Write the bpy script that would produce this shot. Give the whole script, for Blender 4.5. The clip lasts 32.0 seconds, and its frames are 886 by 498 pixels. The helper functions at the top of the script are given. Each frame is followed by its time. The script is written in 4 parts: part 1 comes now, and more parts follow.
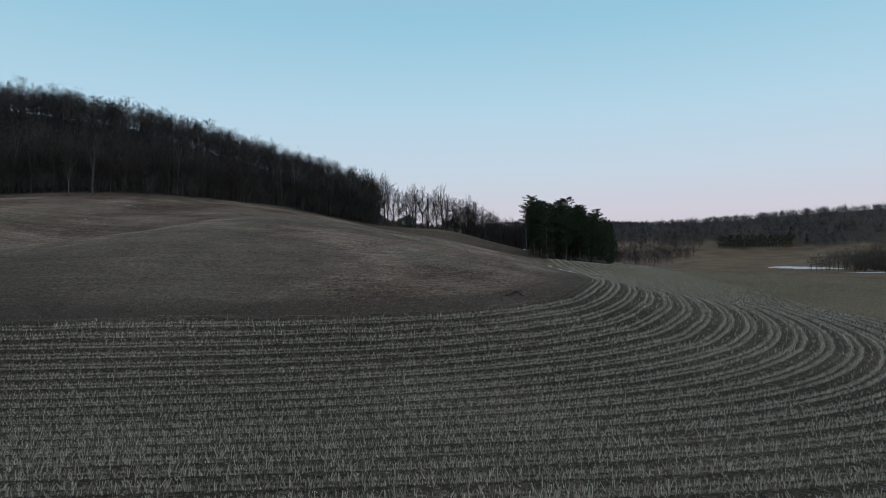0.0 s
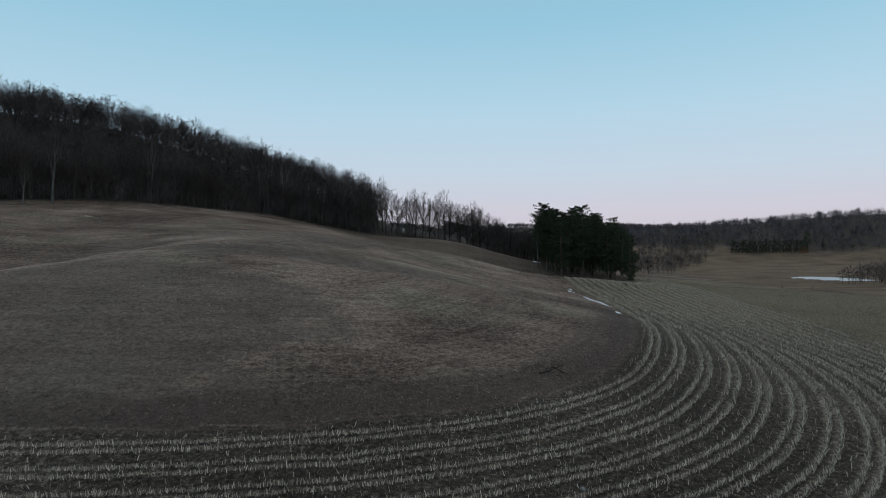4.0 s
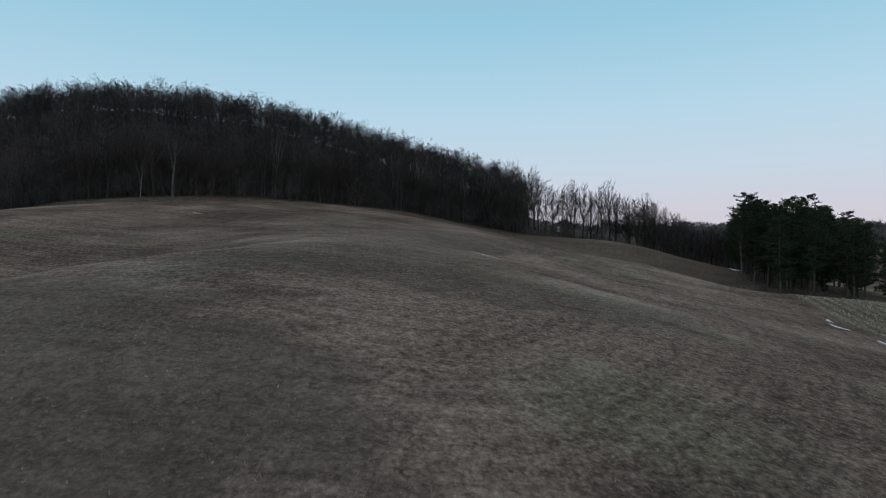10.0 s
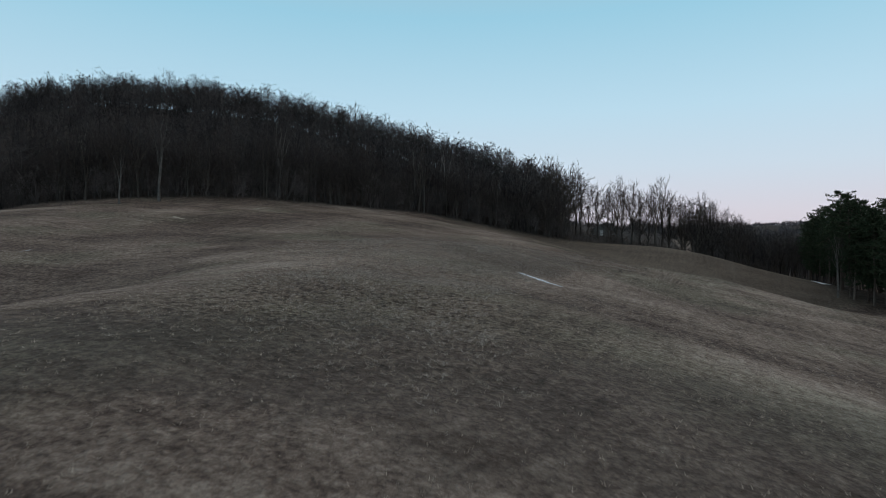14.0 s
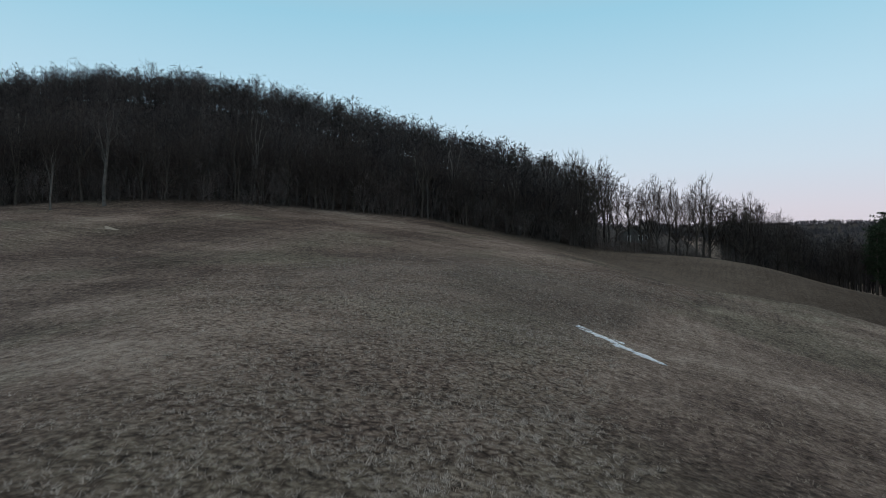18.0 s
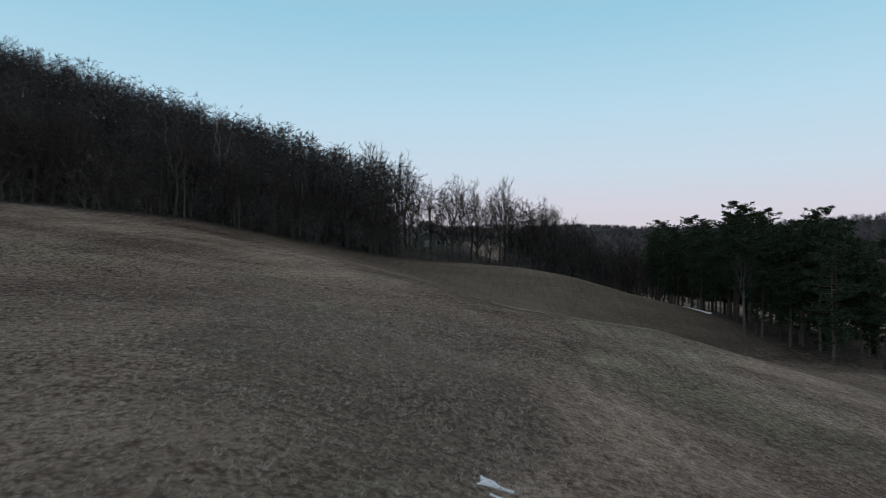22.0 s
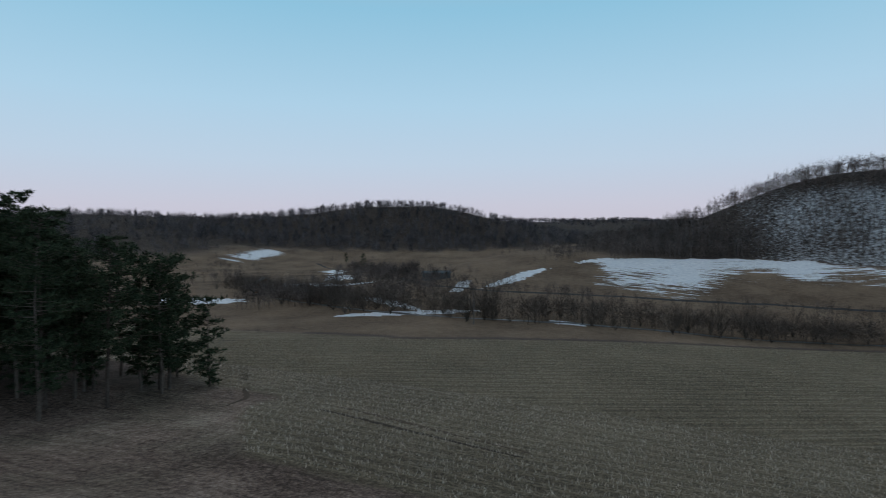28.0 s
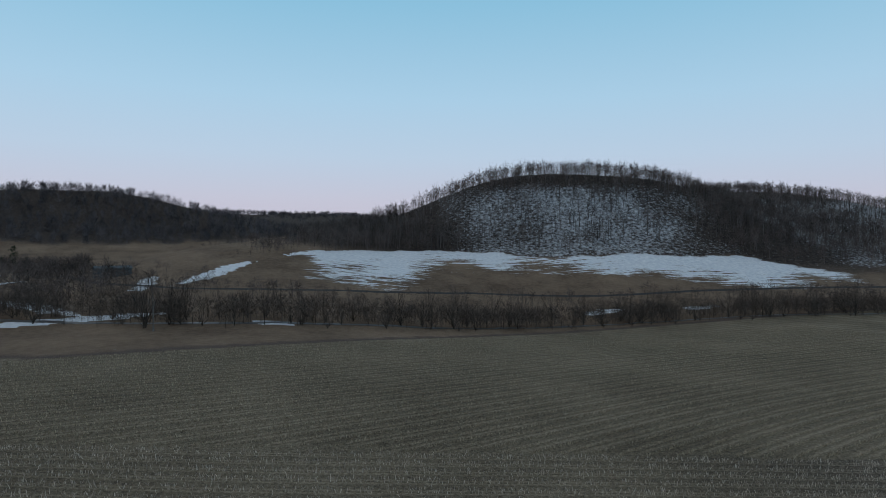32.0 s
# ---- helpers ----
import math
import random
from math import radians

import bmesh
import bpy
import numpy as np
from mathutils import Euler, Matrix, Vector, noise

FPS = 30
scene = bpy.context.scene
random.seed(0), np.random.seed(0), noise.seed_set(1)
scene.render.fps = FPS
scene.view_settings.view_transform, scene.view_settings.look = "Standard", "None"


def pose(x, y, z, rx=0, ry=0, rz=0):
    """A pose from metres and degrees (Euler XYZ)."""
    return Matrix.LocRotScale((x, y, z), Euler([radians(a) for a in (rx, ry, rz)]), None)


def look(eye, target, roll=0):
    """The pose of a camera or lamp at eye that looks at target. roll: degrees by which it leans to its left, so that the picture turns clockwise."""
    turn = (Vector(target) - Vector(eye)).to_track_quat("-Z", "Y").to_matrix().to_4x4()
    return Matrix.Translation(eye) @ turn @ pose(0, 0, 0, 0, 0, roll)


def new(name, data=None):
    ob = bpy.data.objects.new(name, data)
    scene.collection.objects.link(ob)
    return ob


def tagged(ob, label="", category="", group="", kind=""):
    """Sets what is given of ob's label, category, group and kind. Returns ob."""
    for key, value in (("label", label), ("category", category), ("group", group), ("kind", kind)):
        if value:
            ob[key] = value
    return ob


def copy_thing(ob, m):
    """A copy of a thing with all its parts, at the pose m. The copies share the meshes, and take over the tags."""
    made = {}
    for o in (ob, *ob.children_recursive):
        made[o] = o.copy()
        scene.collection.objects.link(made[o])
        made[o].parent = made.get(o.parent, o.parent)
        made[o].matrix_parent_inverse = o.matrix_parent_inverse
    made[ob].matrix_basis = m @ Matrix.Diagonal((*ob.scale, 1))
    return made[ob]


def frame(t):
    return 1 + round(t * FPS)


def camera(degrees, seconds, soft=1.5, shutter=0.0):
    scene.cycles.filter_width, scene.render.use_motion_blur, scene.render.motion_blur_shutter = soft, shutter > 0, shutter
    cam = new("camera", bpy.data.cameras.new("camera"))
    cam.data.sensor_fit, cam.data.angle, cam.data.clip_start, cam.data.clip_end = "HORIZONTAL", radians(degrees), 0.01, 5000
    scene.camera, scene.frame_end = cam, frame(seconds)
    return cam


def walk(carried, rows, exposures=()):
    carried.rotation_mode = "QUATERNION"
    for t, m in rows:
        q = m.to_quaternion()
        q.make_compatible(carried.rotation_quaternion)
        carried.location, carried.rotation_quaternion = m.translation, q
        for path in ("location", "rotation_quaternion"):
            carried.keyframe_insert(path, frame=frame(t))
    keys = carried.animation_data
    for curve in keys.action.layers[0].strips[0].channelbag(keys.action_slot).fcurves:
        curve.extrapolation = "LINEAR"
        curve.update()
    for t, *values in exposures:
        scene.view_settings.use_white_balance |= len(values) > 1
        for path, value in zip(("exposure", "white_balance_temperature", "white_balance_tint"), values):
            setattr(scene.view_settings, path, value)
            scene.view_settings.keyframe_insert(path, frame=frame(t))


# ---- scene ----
# ---- camera ----
cam = camera(72.96, 32.0, soft=0.9, shutter=0.3)
PATH = [  # seconds, x, y, z, turn to the left, pitch, roll (degrees)
    (0, 0.00, 0.00, 7.00, -0.00, 0.06, -0.43),
    (0.5, -0.05, 2.17, 7.38, 0.03, 0.11, -0.45),
    (1, -0.02, 4.66, 8.05, 0.05, 0.10, -0.41),
    (1.5, -0.03, 7.18, 8.64, 0.06, 0.09, -0.44),
    (2, -0.08, 9.80, 9.30, 0.09, 0.11, -0.38),
    (2.5, -0.14, 12.51, 9.93, 0.10, 0.09, -0.36),
    (3, -0.10, 15.34, 10.48, 0.12, 0.09, -0.36),
    (3.5, -0.17, 18.27, 10.99, 0.16, 0.12, -0.32),
    (5.5, -0.39, 29.86, 11.70, 0.29, 0.06, -0.26),
    (6, -0.51, 32.94, 11.76, 0.34, 0.08, -0.24),
    (6.5, -0.66, 36.06, 11.86, 0.36, 0.05, -0.20),
    (7, -0.81, 39.11, 12.00, 0.42, 0.02, -0.14),
    (7.5, -0.97, 42.19, 12.08, 0.65, 0.02, -0.13),
    (8, -1.22, 45.33, 12.09, 2.10, 0.06, -0.09),
    (8.5, -1.68, 48.48, 12.11, 5.83, 0.08, 0.03),
    (9, -2.26, 51.54, 12.22, 10.26, 0.05, 0.09),
    (9.5, -2.95, 54.49, 12.29, 13.04, 0.05, 0.11),
    (10, -3.79, 57.46, 12.41, 14.67, 0.05, 0.15),
    (10.5, -4.69, 60.37, 12.53, 15.72, 0.02, 0.17),
    (11, -5.63, 63.31, 12.67, 16.10, 0.05, 0.19),
    (11.5, -6.50, 66.18, 12.92, 16.34, 0.04, 0.21),
    (12, -7.44, 69.10, 13.15, 16.58, 0.06, 0.24),
    (12.5, -8.39, 72.06, 13.48, 16.80, 0.07, 0.22),
    (13, -9.37, 74.97, 13.85, 16.90, 0.06, 0.23),
    (13.5, -10.33, 77.94, 14.25, 16.96, 0.05, 0.21),
    (14, -11.26, 80.70, 14.69, 17.01, 0.02, 0.18),
    (14.5, -12.11, 83.61, 15.02, 17.08, 0.03, 0.18),
    (16.5, -15.82, 95.39, 16.31, 17.30, 0.11, 0.17),
    (17, -16.85, 98.41, 16.63, 17.40, 0.07, 0.16),
    (17.5, -17.80, 101.31, 16.98, 17.49, 0.06, 0.10),
    (18, -18.75, 104.22, 17.35, 17.59, 0.02, 0.04),
    (18.5, -19.72, 107.02, 17.70, 17.67, -0.01, 0.08),
    (19, -20.71, 109.85, 18.05, 17.58, 0.03, 0.09),
    (19.5, -21.65, 112.69, 18.38, 17.11, 0.07, 0.11),
    (20, -22.52, 115.53, 18.65, 15.56, 0.10, 0.05),
    (20.5, -23.24, 118.48, 18.88, 12.43, 0.08, -0.07),
    (21, -23.92, 121.60, 19.05, 7.02, 0.01, 0.06),
    (21.5, -24.33, 124.78, 19.14, 1.95, -0.04, 0.14),
    (22, -24.51, 128.00, 19.17, -3.04, -0.01, 0.13),
    (22.5, -24.35, 131.03, 19.28, -8.05, -0.02, 0.09),
    (23, -23.94, 134.05, 19.40, -13.50, -0.05, 0.20),
    (23.5, -23.23, 137.24, 19.55, -20.25, -0.09, 0.32),
    (24, -22.29, 140.25, 19.67, -24.96, -0.12, 0.45),
    (24.5, -21.08, 142.87, 19.78, -28.11, -0.15, 0.54),
    (26.5, -14.00, 151.38, 20.01, -51.15, -0.22, -0.11),
    (27, -11.75, 152.82, 20.09, -57.35, -0.38, -0.13),
    (27.5, -9.36, 153.94, 20.10, -64.12, -0.51, -0.17),
    (28, -6.97, 154.76, 20.06, -71.57, -0.66, -0.19),
    (28.5, -4.76, 155.40, 19.84, -79.13, -0.78, -0.20),
    (29, -2.46, 155.84, 19.60, -86.45, -0.90, -0.12),
    (29.5, 0.16, 156.05, 19.42, -92.07, -0.99, 0.01),
    (30, 2.83, 156.16, 19.22, -94.78, -1.03, 0.08),
    (30.5, 5.51, 156.17, 18.99, -96.02, -1.08, 0.10),
    (31, 8.19, 156.12, 18.79, -97.37, -1.12, 0.18),
    (31.5, 10.81, 156.06, 18.62, -98.39, -1.14, 0.27),
    (32, 13.34, 156.02, 18.44, -98.70, -1.17, 0.33),
]


def heading(x, y, z, yaw, pitch, roll):
    m = Matrix.Translation((x, y, z)) @ Matrix.Rotation(radians(yaw), 4, "Z") @ Matrix.Rotation(radians(90 + pitch), 4, "X")
    return m @ Matrix.Rotation(radians(roll), 4, "Z")


walk(cam, [(row[0], heading(*row[1:])) for row in PATH], [(0, 0.05, 6750, 10), (10, 0.08, 6780, 10), (15, 0.16, 6850, 10), (20, 0.16, 6850, 10), (24, 0.05, 6680, 10), (28, -0.02, 6430, 10), (32, -0.06, 6300, 10)])

# ---- dusk sky ----
world = bpy.data.worlds.new("dusk")
scene.world = world
world.use_nodes = True
wn, wl = world.node_tree.nodes, world.node_tree.links
wn.clear()
w_out, w_bg = wn.new("ShaderNodeOutputWorld"), wn.new("ShaderNodeBackground")
w_co, w_sep, w_ramp = wn.new("ShaderNodeTexCoord"), wn.new("ShaderNodeSeparateXYZ"), wn.new("ShaderNodeValToRGB")
wl.new(w_co.outputs["Generated"], w_sep.inputs[0])
wl.new(w_sep.outputs["Z"], w_ramp.inputs[0])
# the sky is a little brighter where the sun went down
w_dot, w_map = wn.new("ShaderNodeVectorMath"), wn.new("ShaderNodeMapRange")
w_dot.operation, w_dot.inputs[1].default_value = "DOT_PRODUCT", (0.72, 0.69, 0.0)
wl.new(w_co.outputs["Generated"], w_dot.inputs[0])
wl.new(w_dot.outputs["Value"], w_map.inputs["Value"])
for key, val in (("From Min", -1.0), ("From Max", 1.0), ("To Min", 0.97), ("To Max", 1.0)):
    w_map.inputs[key].default_value = val
wl.new(w_map.outputs[0], w_bg.inputs[1])
wl.new(w_ramp.outputs[0], w_bg.inputs[0])
wl.new(w_bg.outputs[0], w_out.inputs[0])
SKY = [(0.0, (0.60, 0.54, 0.62)), (0.06, (0.59, 0.59, 0.69)), (0.13, (0.52, 0.64, 0.77)), (0.22, (0.43, 0.64, 0.80)),
       (0.36, (0.28, 0.55, 0.73)), (0.55, (0.33, 0.42, 0.50)), (1.0, (0.34, 0.37, 0.40))]
while len(w_ramp.color_ramp.elements) < len(SKY):
    w_ramp.color_ramp.elements.new(0.5)
for el, (pos, col) in zip(w_ramp.color_ramp.elements, SKY):
    el.position, el.color = pos, (*col, 1)
glow = bpy.data.lights.new("afterglow", "SUN")
glow.energy, glow.angle, glow.color = 0.35, radians(70), (1.0, 0.80, 0.66)
new("afterglow", glow).matrix_world = look((60, 60, 60), (0, 0, 0))


# ---- materials ----
def material(name, rough=0.9):
    m = bpy.data.materials.new(name)
    m.use_nodes = True
    nt = m.node_tree
    bsdf = nt.nodes["Principled BSDF"]
    bsdf.inputs["Roughness"].default_value = rough
    bsdf.inputs["Specular IOR Level"].default_value = 0.15
    return m, nt, bsdf


def node(nt, kind, **kw):
    n = nt.nodes.new(kind)
    for k, v in kw.items():
        n.inputs[k].default_value = v
    return n


def noise_node(nt, scale, detail=4.0, rough=0.6, vec=None):
    n = node(nt, "ShaderNodeTexNoise", Scale=scale, Detail=detail, Roughness=rough)
    if vec is None:
        vec = nt.nodes.new("ShaderNodeNewGeometry").outputs["Position"]
    nt.links.new(vec, n.inputs["Vector"])
    return n.outputs["Fac"]


def ramp(nt, fac, *stops):
    r = nt.nodes.new("ShaderNodeValToRGB")
    while len(r.color_ramp.elements) < len(stops):
        r.color_ramp.elements.new(0.5)
    for e, (p, c) in zip(r.color_ramp.elements, stops):
        e.position, e.color = p, ((*c, 1) if isinstance(c, tuple) else (c, c, c, 1))
    nt.links.new(fac, r.inputs[0])
    return r.outputs[0]


def mix(nt, fac, a, b, mode="MIX"):
    n = nt.nodes.new("ShaderNodeMix")
    n.data_type, n.blend_type = "RGBA", mode
    for sock, v in ((n.inputs[0], fac), (n.inputs[6], a), (n.inputs[7], b)):
        if isinstance(v, (int, float)):
            sock.default_value = v
        elif isinstance(v, tuple):
            sock.default_value = (*v, 1)
        else:
            nt.links.new(v, sock)
    return n.outputs[2]


def calc(nt, op, a, b=0.0):
    n = nt.nodes.new("ShaderNodeMath")
    n.operation = op
    for sock, v in ((n.inputs[0], a), (n.inputs[1], b)):
        if isinstance(v, (int, float)):
            sock.default_value = v
        else:
            nt.links.new(v, sock)
    return n.outputs[0]


def bump(nt, bsdf, height, strength, dist):
    b = node(nt, "ShaderNodeBump", Strength=strength, Distance=dist)
    nt.links.new(height, b.inputs["Height"])
    nt.links.new(b.outputs[0], bsdf.inputs["Normal"])


def varied(name, dark, light, scale=3.0, rough=0.9, rnd=0.35, relief=0.0):
    """Two tones by a fine and a coarse noise, with a tone of its own for each object."""
    m, nt, bsdf = material(name, rough)
    fac = calc(nt, "ADD", calc(nt, "MULTIPLY", noise_node(nt, scale), 0.6), calc(nt, "MULTIPLY", noise_node(nt, scale * 0.13), 0.4))
    if rnd:
        info = nt.nodes.new("ShaderNodeObjectInfo").outputs["Random"]
        fac = calc(nt, "ADD", fac, calc(nt, "MULTIPLY", calc(nt, "SUBTRACT", info, 0.5), rnd))
    nt.links.new(ramp(nt, fac, (0.3, dark), (0.7, light)), bsdf.inputs["Base Color"])
    if relief:
        bump(nt, bsdf, noise_node(nt, scale * 4), 0.6, relief)
    return m


def island(name, dark, light, rough=0.9):
    """A tone of its own for each blade, twig or clump of a joined mesh."""
    m, nt, bsdf = material(name, rough)
    geo = nt.nodes.new("ShaderNodeNewGeometry").outputs["Random Per Island"]
    nt.links.new(ramp(nt, geo, (0.0, dark), (1.0, light)), bsdf.inputs["Base Color"])
    return m


BARK = varied("bark", (0.03, 0.025, 0.022), (0.10, 0.085, 0.073), 2.5, relief=0.02)
PALE_BARK = varied("pale_bark", (0.08, 0.075, 0.07), (0.22, 0.2, 0.185), 2.0, relief=0.01)
PINE_BARK = varied("pine_bark", (0.06, 0.045, 0.038), (0.17, 0.14, 0.12), 3.0, relief=0.02)
TWIG = island("twig", (0.022, 0.018, 0.017), (0.088, 0.072, 0.066))
TWIG_GREY = island("grey_twig", (0.06, 0.053, 0.051), (0.21, 0.182, 0.174))


def wood_mass(name, dark, light, scale):
    """Bare branches, with a tone for each tree, each twig and each stand."""
    m, nt, bsdf = material(name)
    geo = nt.nodes.new("ShaderNodeNewGeometry")
    own = nt.nodes.new("ShaderNodeAttribute")
    own.attribute_name = "tone"
    big = noise_node(nt, scale * 0.4, 3, 0.5)
    f = calc(nt, "ADD", calc(nt, "MULTIPLY", geo.outputs["Random Per Island"], 0.25), calc(nt, "MULTIPLY", own.outputs["Fac"], 0.5))
    f = calc(nt, "ADD", f, calc(nt, "MULTIPLY", calc(nt, "SUBTRACT", big, 0.35), 0.9))
    nt.links.new(ramp(nt, f, (0.1, dark), (0.95, light)), bsdf.inputs["Base Color"])
    return m


FAR_TWIG = wood_mass("wood_twig", (0.011, 0.0105, 0.0115), (0.112, 0.097, 0.094), 0.14)
HILL_TWIG = wood_mass("hill_twig", (0.02, 0.0165, 0.016), (0.21, 0.166, 0.15), 0.12)
# blue-grey cast: some distance haze is put into this twig colour
HAZE_TWIG = wood_mass("distant_haze_twig", (0.026, 0.026, 0.031), (0.16, 0.145, 0.152), 0.06)
BRUSH = island("brush_twig", (0.035, 0.028, 0.025), (0.15, 0.118, 0.10))
NEEDLE = island("needle", (0.018, 0.029, 0.017), (0.068, 0.09, 0.05))
STALK = island("stalk", (0.11, 0.092, 0.076), (0.86, 0.745, 0.63))
BLADE = island("blade", (0.11, 0.082, 0.066), (0.68, 0.56, 0.46))
SNOW = varied("snow", (0.62, 0.66, 0.72), (0.85, 0.87, 0.9), 1.2, 0.6, relief=0.03)

# ---- relief of the land ----
RELIEF = np.array([[-10.5, -4.8, 1.6, 7.6, 11.3, 16.2, 17.4, 15.2, 11.0],
    [-4.8, -4.4, 1.9, 12.6, 15.9, 21.5, 21.2, 17.8, 15.2],
    [0.6, -7.5, -2.3, 2.8, 10.1, 17.0, 19.2, 18.9, 18.8],
    [4.6, -11.9, 10.1, 14.3, 7.9, 13.3, 11.1, 15.2, 20.0],
    [6.4, -7.4, 6.7, 5.5, 2.6, 9.3, 6.5, 6.9, 12.4],
    [1.9, -1.4, -2.5, -1.2, -0.5, 2.6, 4.1, 1.3, 1.6],
    [1.0, -0.8, -2.2, -2.2, -0.1, -0.5, -1.6, -3.1, -4.3],
    [1.4, -0.4, -2.5, -1.7, 0.3, -0.2, -2.1, -4.1, -5.7],
    [1.9, -0.7, -2.8, -1.9, 1.2, 2.2, 0.2, -2.2, -4.6],
    [0.6, -3.4, -6.8, -4.0, 1.6, 4.3, 3.5, 0.6, -2.7]])
SWELLS = [  # x, y, spread, height
    (-20.5, 147, 6, -0.85), (-60, 112, 14, -4.76), (-30, 158, 14, 2.04), (-85, 125, 22, 0.90), (6, 192, 11, 0.30), (22, 196, 11, -1.99), (-12, 206, 11, -1.87), (2, 240, 12, 2.34)]


def sstep(a, b, x):
    t = np.clip((np.asarray(x, float) - a) / (b - a), 0, 1)
    return t * t * (3 - 2 * t)


def spline(u):
    u = np.abs(u)
    return np.where(u < 1, (4 - 6 * u * u + 3 * u**3) / 6, np.where(u < 2, (2 - np.minimum(u, 2)) ** 3 / 6, 0))


LATTICE = np.random.default_rng(77).uniform(-1, 1, (256, 256))


def fnoise(x, y, size, k=0.0, octaves=4):
    """Fractal value noise, about -1 to 1, with features of the given size."""
    out, amp, total = 0.0, 1.0, 0.0
    for o in range(octaves):
        u, v = np.asarray(x, float) / size + 37.1 * k + 11.3 * o, np.asarray(y, float) / size - 23.7 * k + 5.9 * o
        i, j = np.floor(u).astype(int), np.floor(v).astype(int)
        p, q = u - i, v - j
        p, q = p * p * (3 - 2 * p), q * q * (3 - 2 * q)
        i0, i1, j0, j1 = i % 256, (i + 1) % 256, j % 256, (j + 1) % 256
        n = (LATTICE[i0, j0] * (1 - p) + LATTICE[i1, j0] * p) * (1 - q) + (LATTICE[i0, j1] * (1 - p) + LATTICE[i1, j1] * p) * q
        out, total, amp, size = out + amp * n, total + amp, amp * 0.55, size * 0.5
    return 1.6 * out / total


def wood_edge(x):
    """Where the hillside wood begins, going up the slope."""
    return np.interp(x, [-400, -128, -85, -46, -21, 0, 30], [110, 184, 209, 233, 246, 262, 300])


def ground(x, y):
    x, y = np.asarray(x, float), np.asarray(y, float)
    shape = x.shape
    x, y = x.ravel(), y.ravel()
    cx, cy = np.clip(x, -160, 200), np.clip(y, 0, 320)
    z = -0.055 * np.clip(x, -60, 170) + 0.02 * cy
    bx, by = spline((cx[:, None] - np.arange(-160, 201, 40)) / 40), spline((cy[:, None] - np.arange(0, 321, 40)) / 40)
    z = z + np.einsum("ni,nj,ij->n", bx, by, RELIEF)
    # the wooded ridge
    yb = wood_edge(x)
    crest = np.interp(x, [-600, -400, -250, -167, -93, -43, -25, 20, 60], [60, 76, 86, 73, 50, 33, 20, 15, 6])
    t = np.clip((y - yb + 6) / (325 - yb), 0, 1)
    w = (0.5 * t + 0.5 * t * t * (3 - 2 * t)) * (1 - sstep(-32, 20, x))
    back = crest * (1 - 0.6 * sstep(330, 700, y))
    z = z * (1 - w) + back * w
    # a swale and a mound behind the brow
    z = z - 4.5 * np.exp(-(((x - 16) / 24) ** 2 + ((y - 219 + 0.25 * (x - 16)) / 11) ** 2) / 2) + 1.5 * np.exp(-(((x - 2) / 16) ** 2 + ((y - 250) / 11) ** 2) / 2)
    # small swells and dips of the hill
    for px, py, spread, rise in SWELLS:
        z = z + rise * np.exp(-((x - px) ** 2 + (y - py) ** 2) / (2 * spread**2))
    # beyond the stream
    near = sstep(330, 210, y)
    z = z + 16 * sstep(215, 350, x) * near + (1 - near) * 17 * sstep(520, 720, np.hypot(x, y - 100)) * (x > 0)
    for px, py, a, sx, sy, turn in HILLS:
        c, s = math.cos(radians(turn)), math.sin(radians(turn))
        u, v = (x - px) * c + (y - py) * s, (y - py) * c - (x - px) * s
        z = z + a * np.exp(-((u / sx) ** 2 + (v / sy) ** 2) / 2)
    r = np.hypot(x - 50, y - 150)
    z = z + sstep(1050, 1850, r) * (72 + 12 * fnoise(x, y, 260)) * (1 - 0.4 * sstep(1900, 2600, r))
    calm = 1 - 0.85 * np.maximum(sstep(30, 44, x) * sstep(190, 140, x), sstep(57, 47, y))
    z = z + calm * (0.12 * fnoise(x, y, 5.0, 1.3) + 0.25 * fnoise(x, y, 17.0, 0.4))
    return z.reshape(shape)


HILLS = [  # x, y, height, spread across, spread along, turn
    (428, 52, 46, 42, 62, -12), (405, -62, 32, 45, 55, 10), (560, -230, 58, 100, 170, 0), (770, 465, 57, 75, 150, 25),
    (640, 860, 44, 220, 160, 0), (300, 1100, 27, 300, 120, 0)]


def ground_at(x, y):
    return float(ground(np.array([x]), np.array([y]))[0])


# the edge between the grassy hill and the stubble field, as a line to walk along
EDGE = [(-160, 46), (-80, 51), (-40, 55), (-11, 57.5), (2, 61), (10, 66.5), (17, 77), (22.5, 93), (25.5, 110), (27.3, 130), (28.3, 150), (29.5, 172), (31.5, 190), (33.5, 206), (36.5, 230), (41, 262)]


def smooth_line(pts, step):
    """Points at even steps along a smooth curve through a few."""
    p = np.array(pts, float)
    out = []
    for i in range(len(p) - 1):
        a, b, c, d = p[max(i - 1, 0)], p[i], p[i + 1], p[min(i + 2, len(p) - 1)]
        for t in np.arange(0, 1, 0.05):
            out.append(0.5 * (2 * b + (c - a) * t + (2 * a - 5 * b + 4 * c - d) * t * t + (3 * b - a - 3 * c + d) * t**3))
    out = np.array(out + [p[-1]])
    s = np.r_[0, np.cumsum(np.hypot(*np.diff(out, axis=0).T))]
    k = np.arange(0, s[-1], step)
    return np.stack([np.interp(k, s, out[:, 0]), np.interp(k, s, out[:, 1])], 1)


LINE = smooth_line(EDGE, 1.0)
TANG = np.gradient(LINE, axis=0)
TANG /= np.hypot(*TANG.T)[:, None]
OUT = np.stack([TANG[:, 1], -TANG[:, 0]], 1)


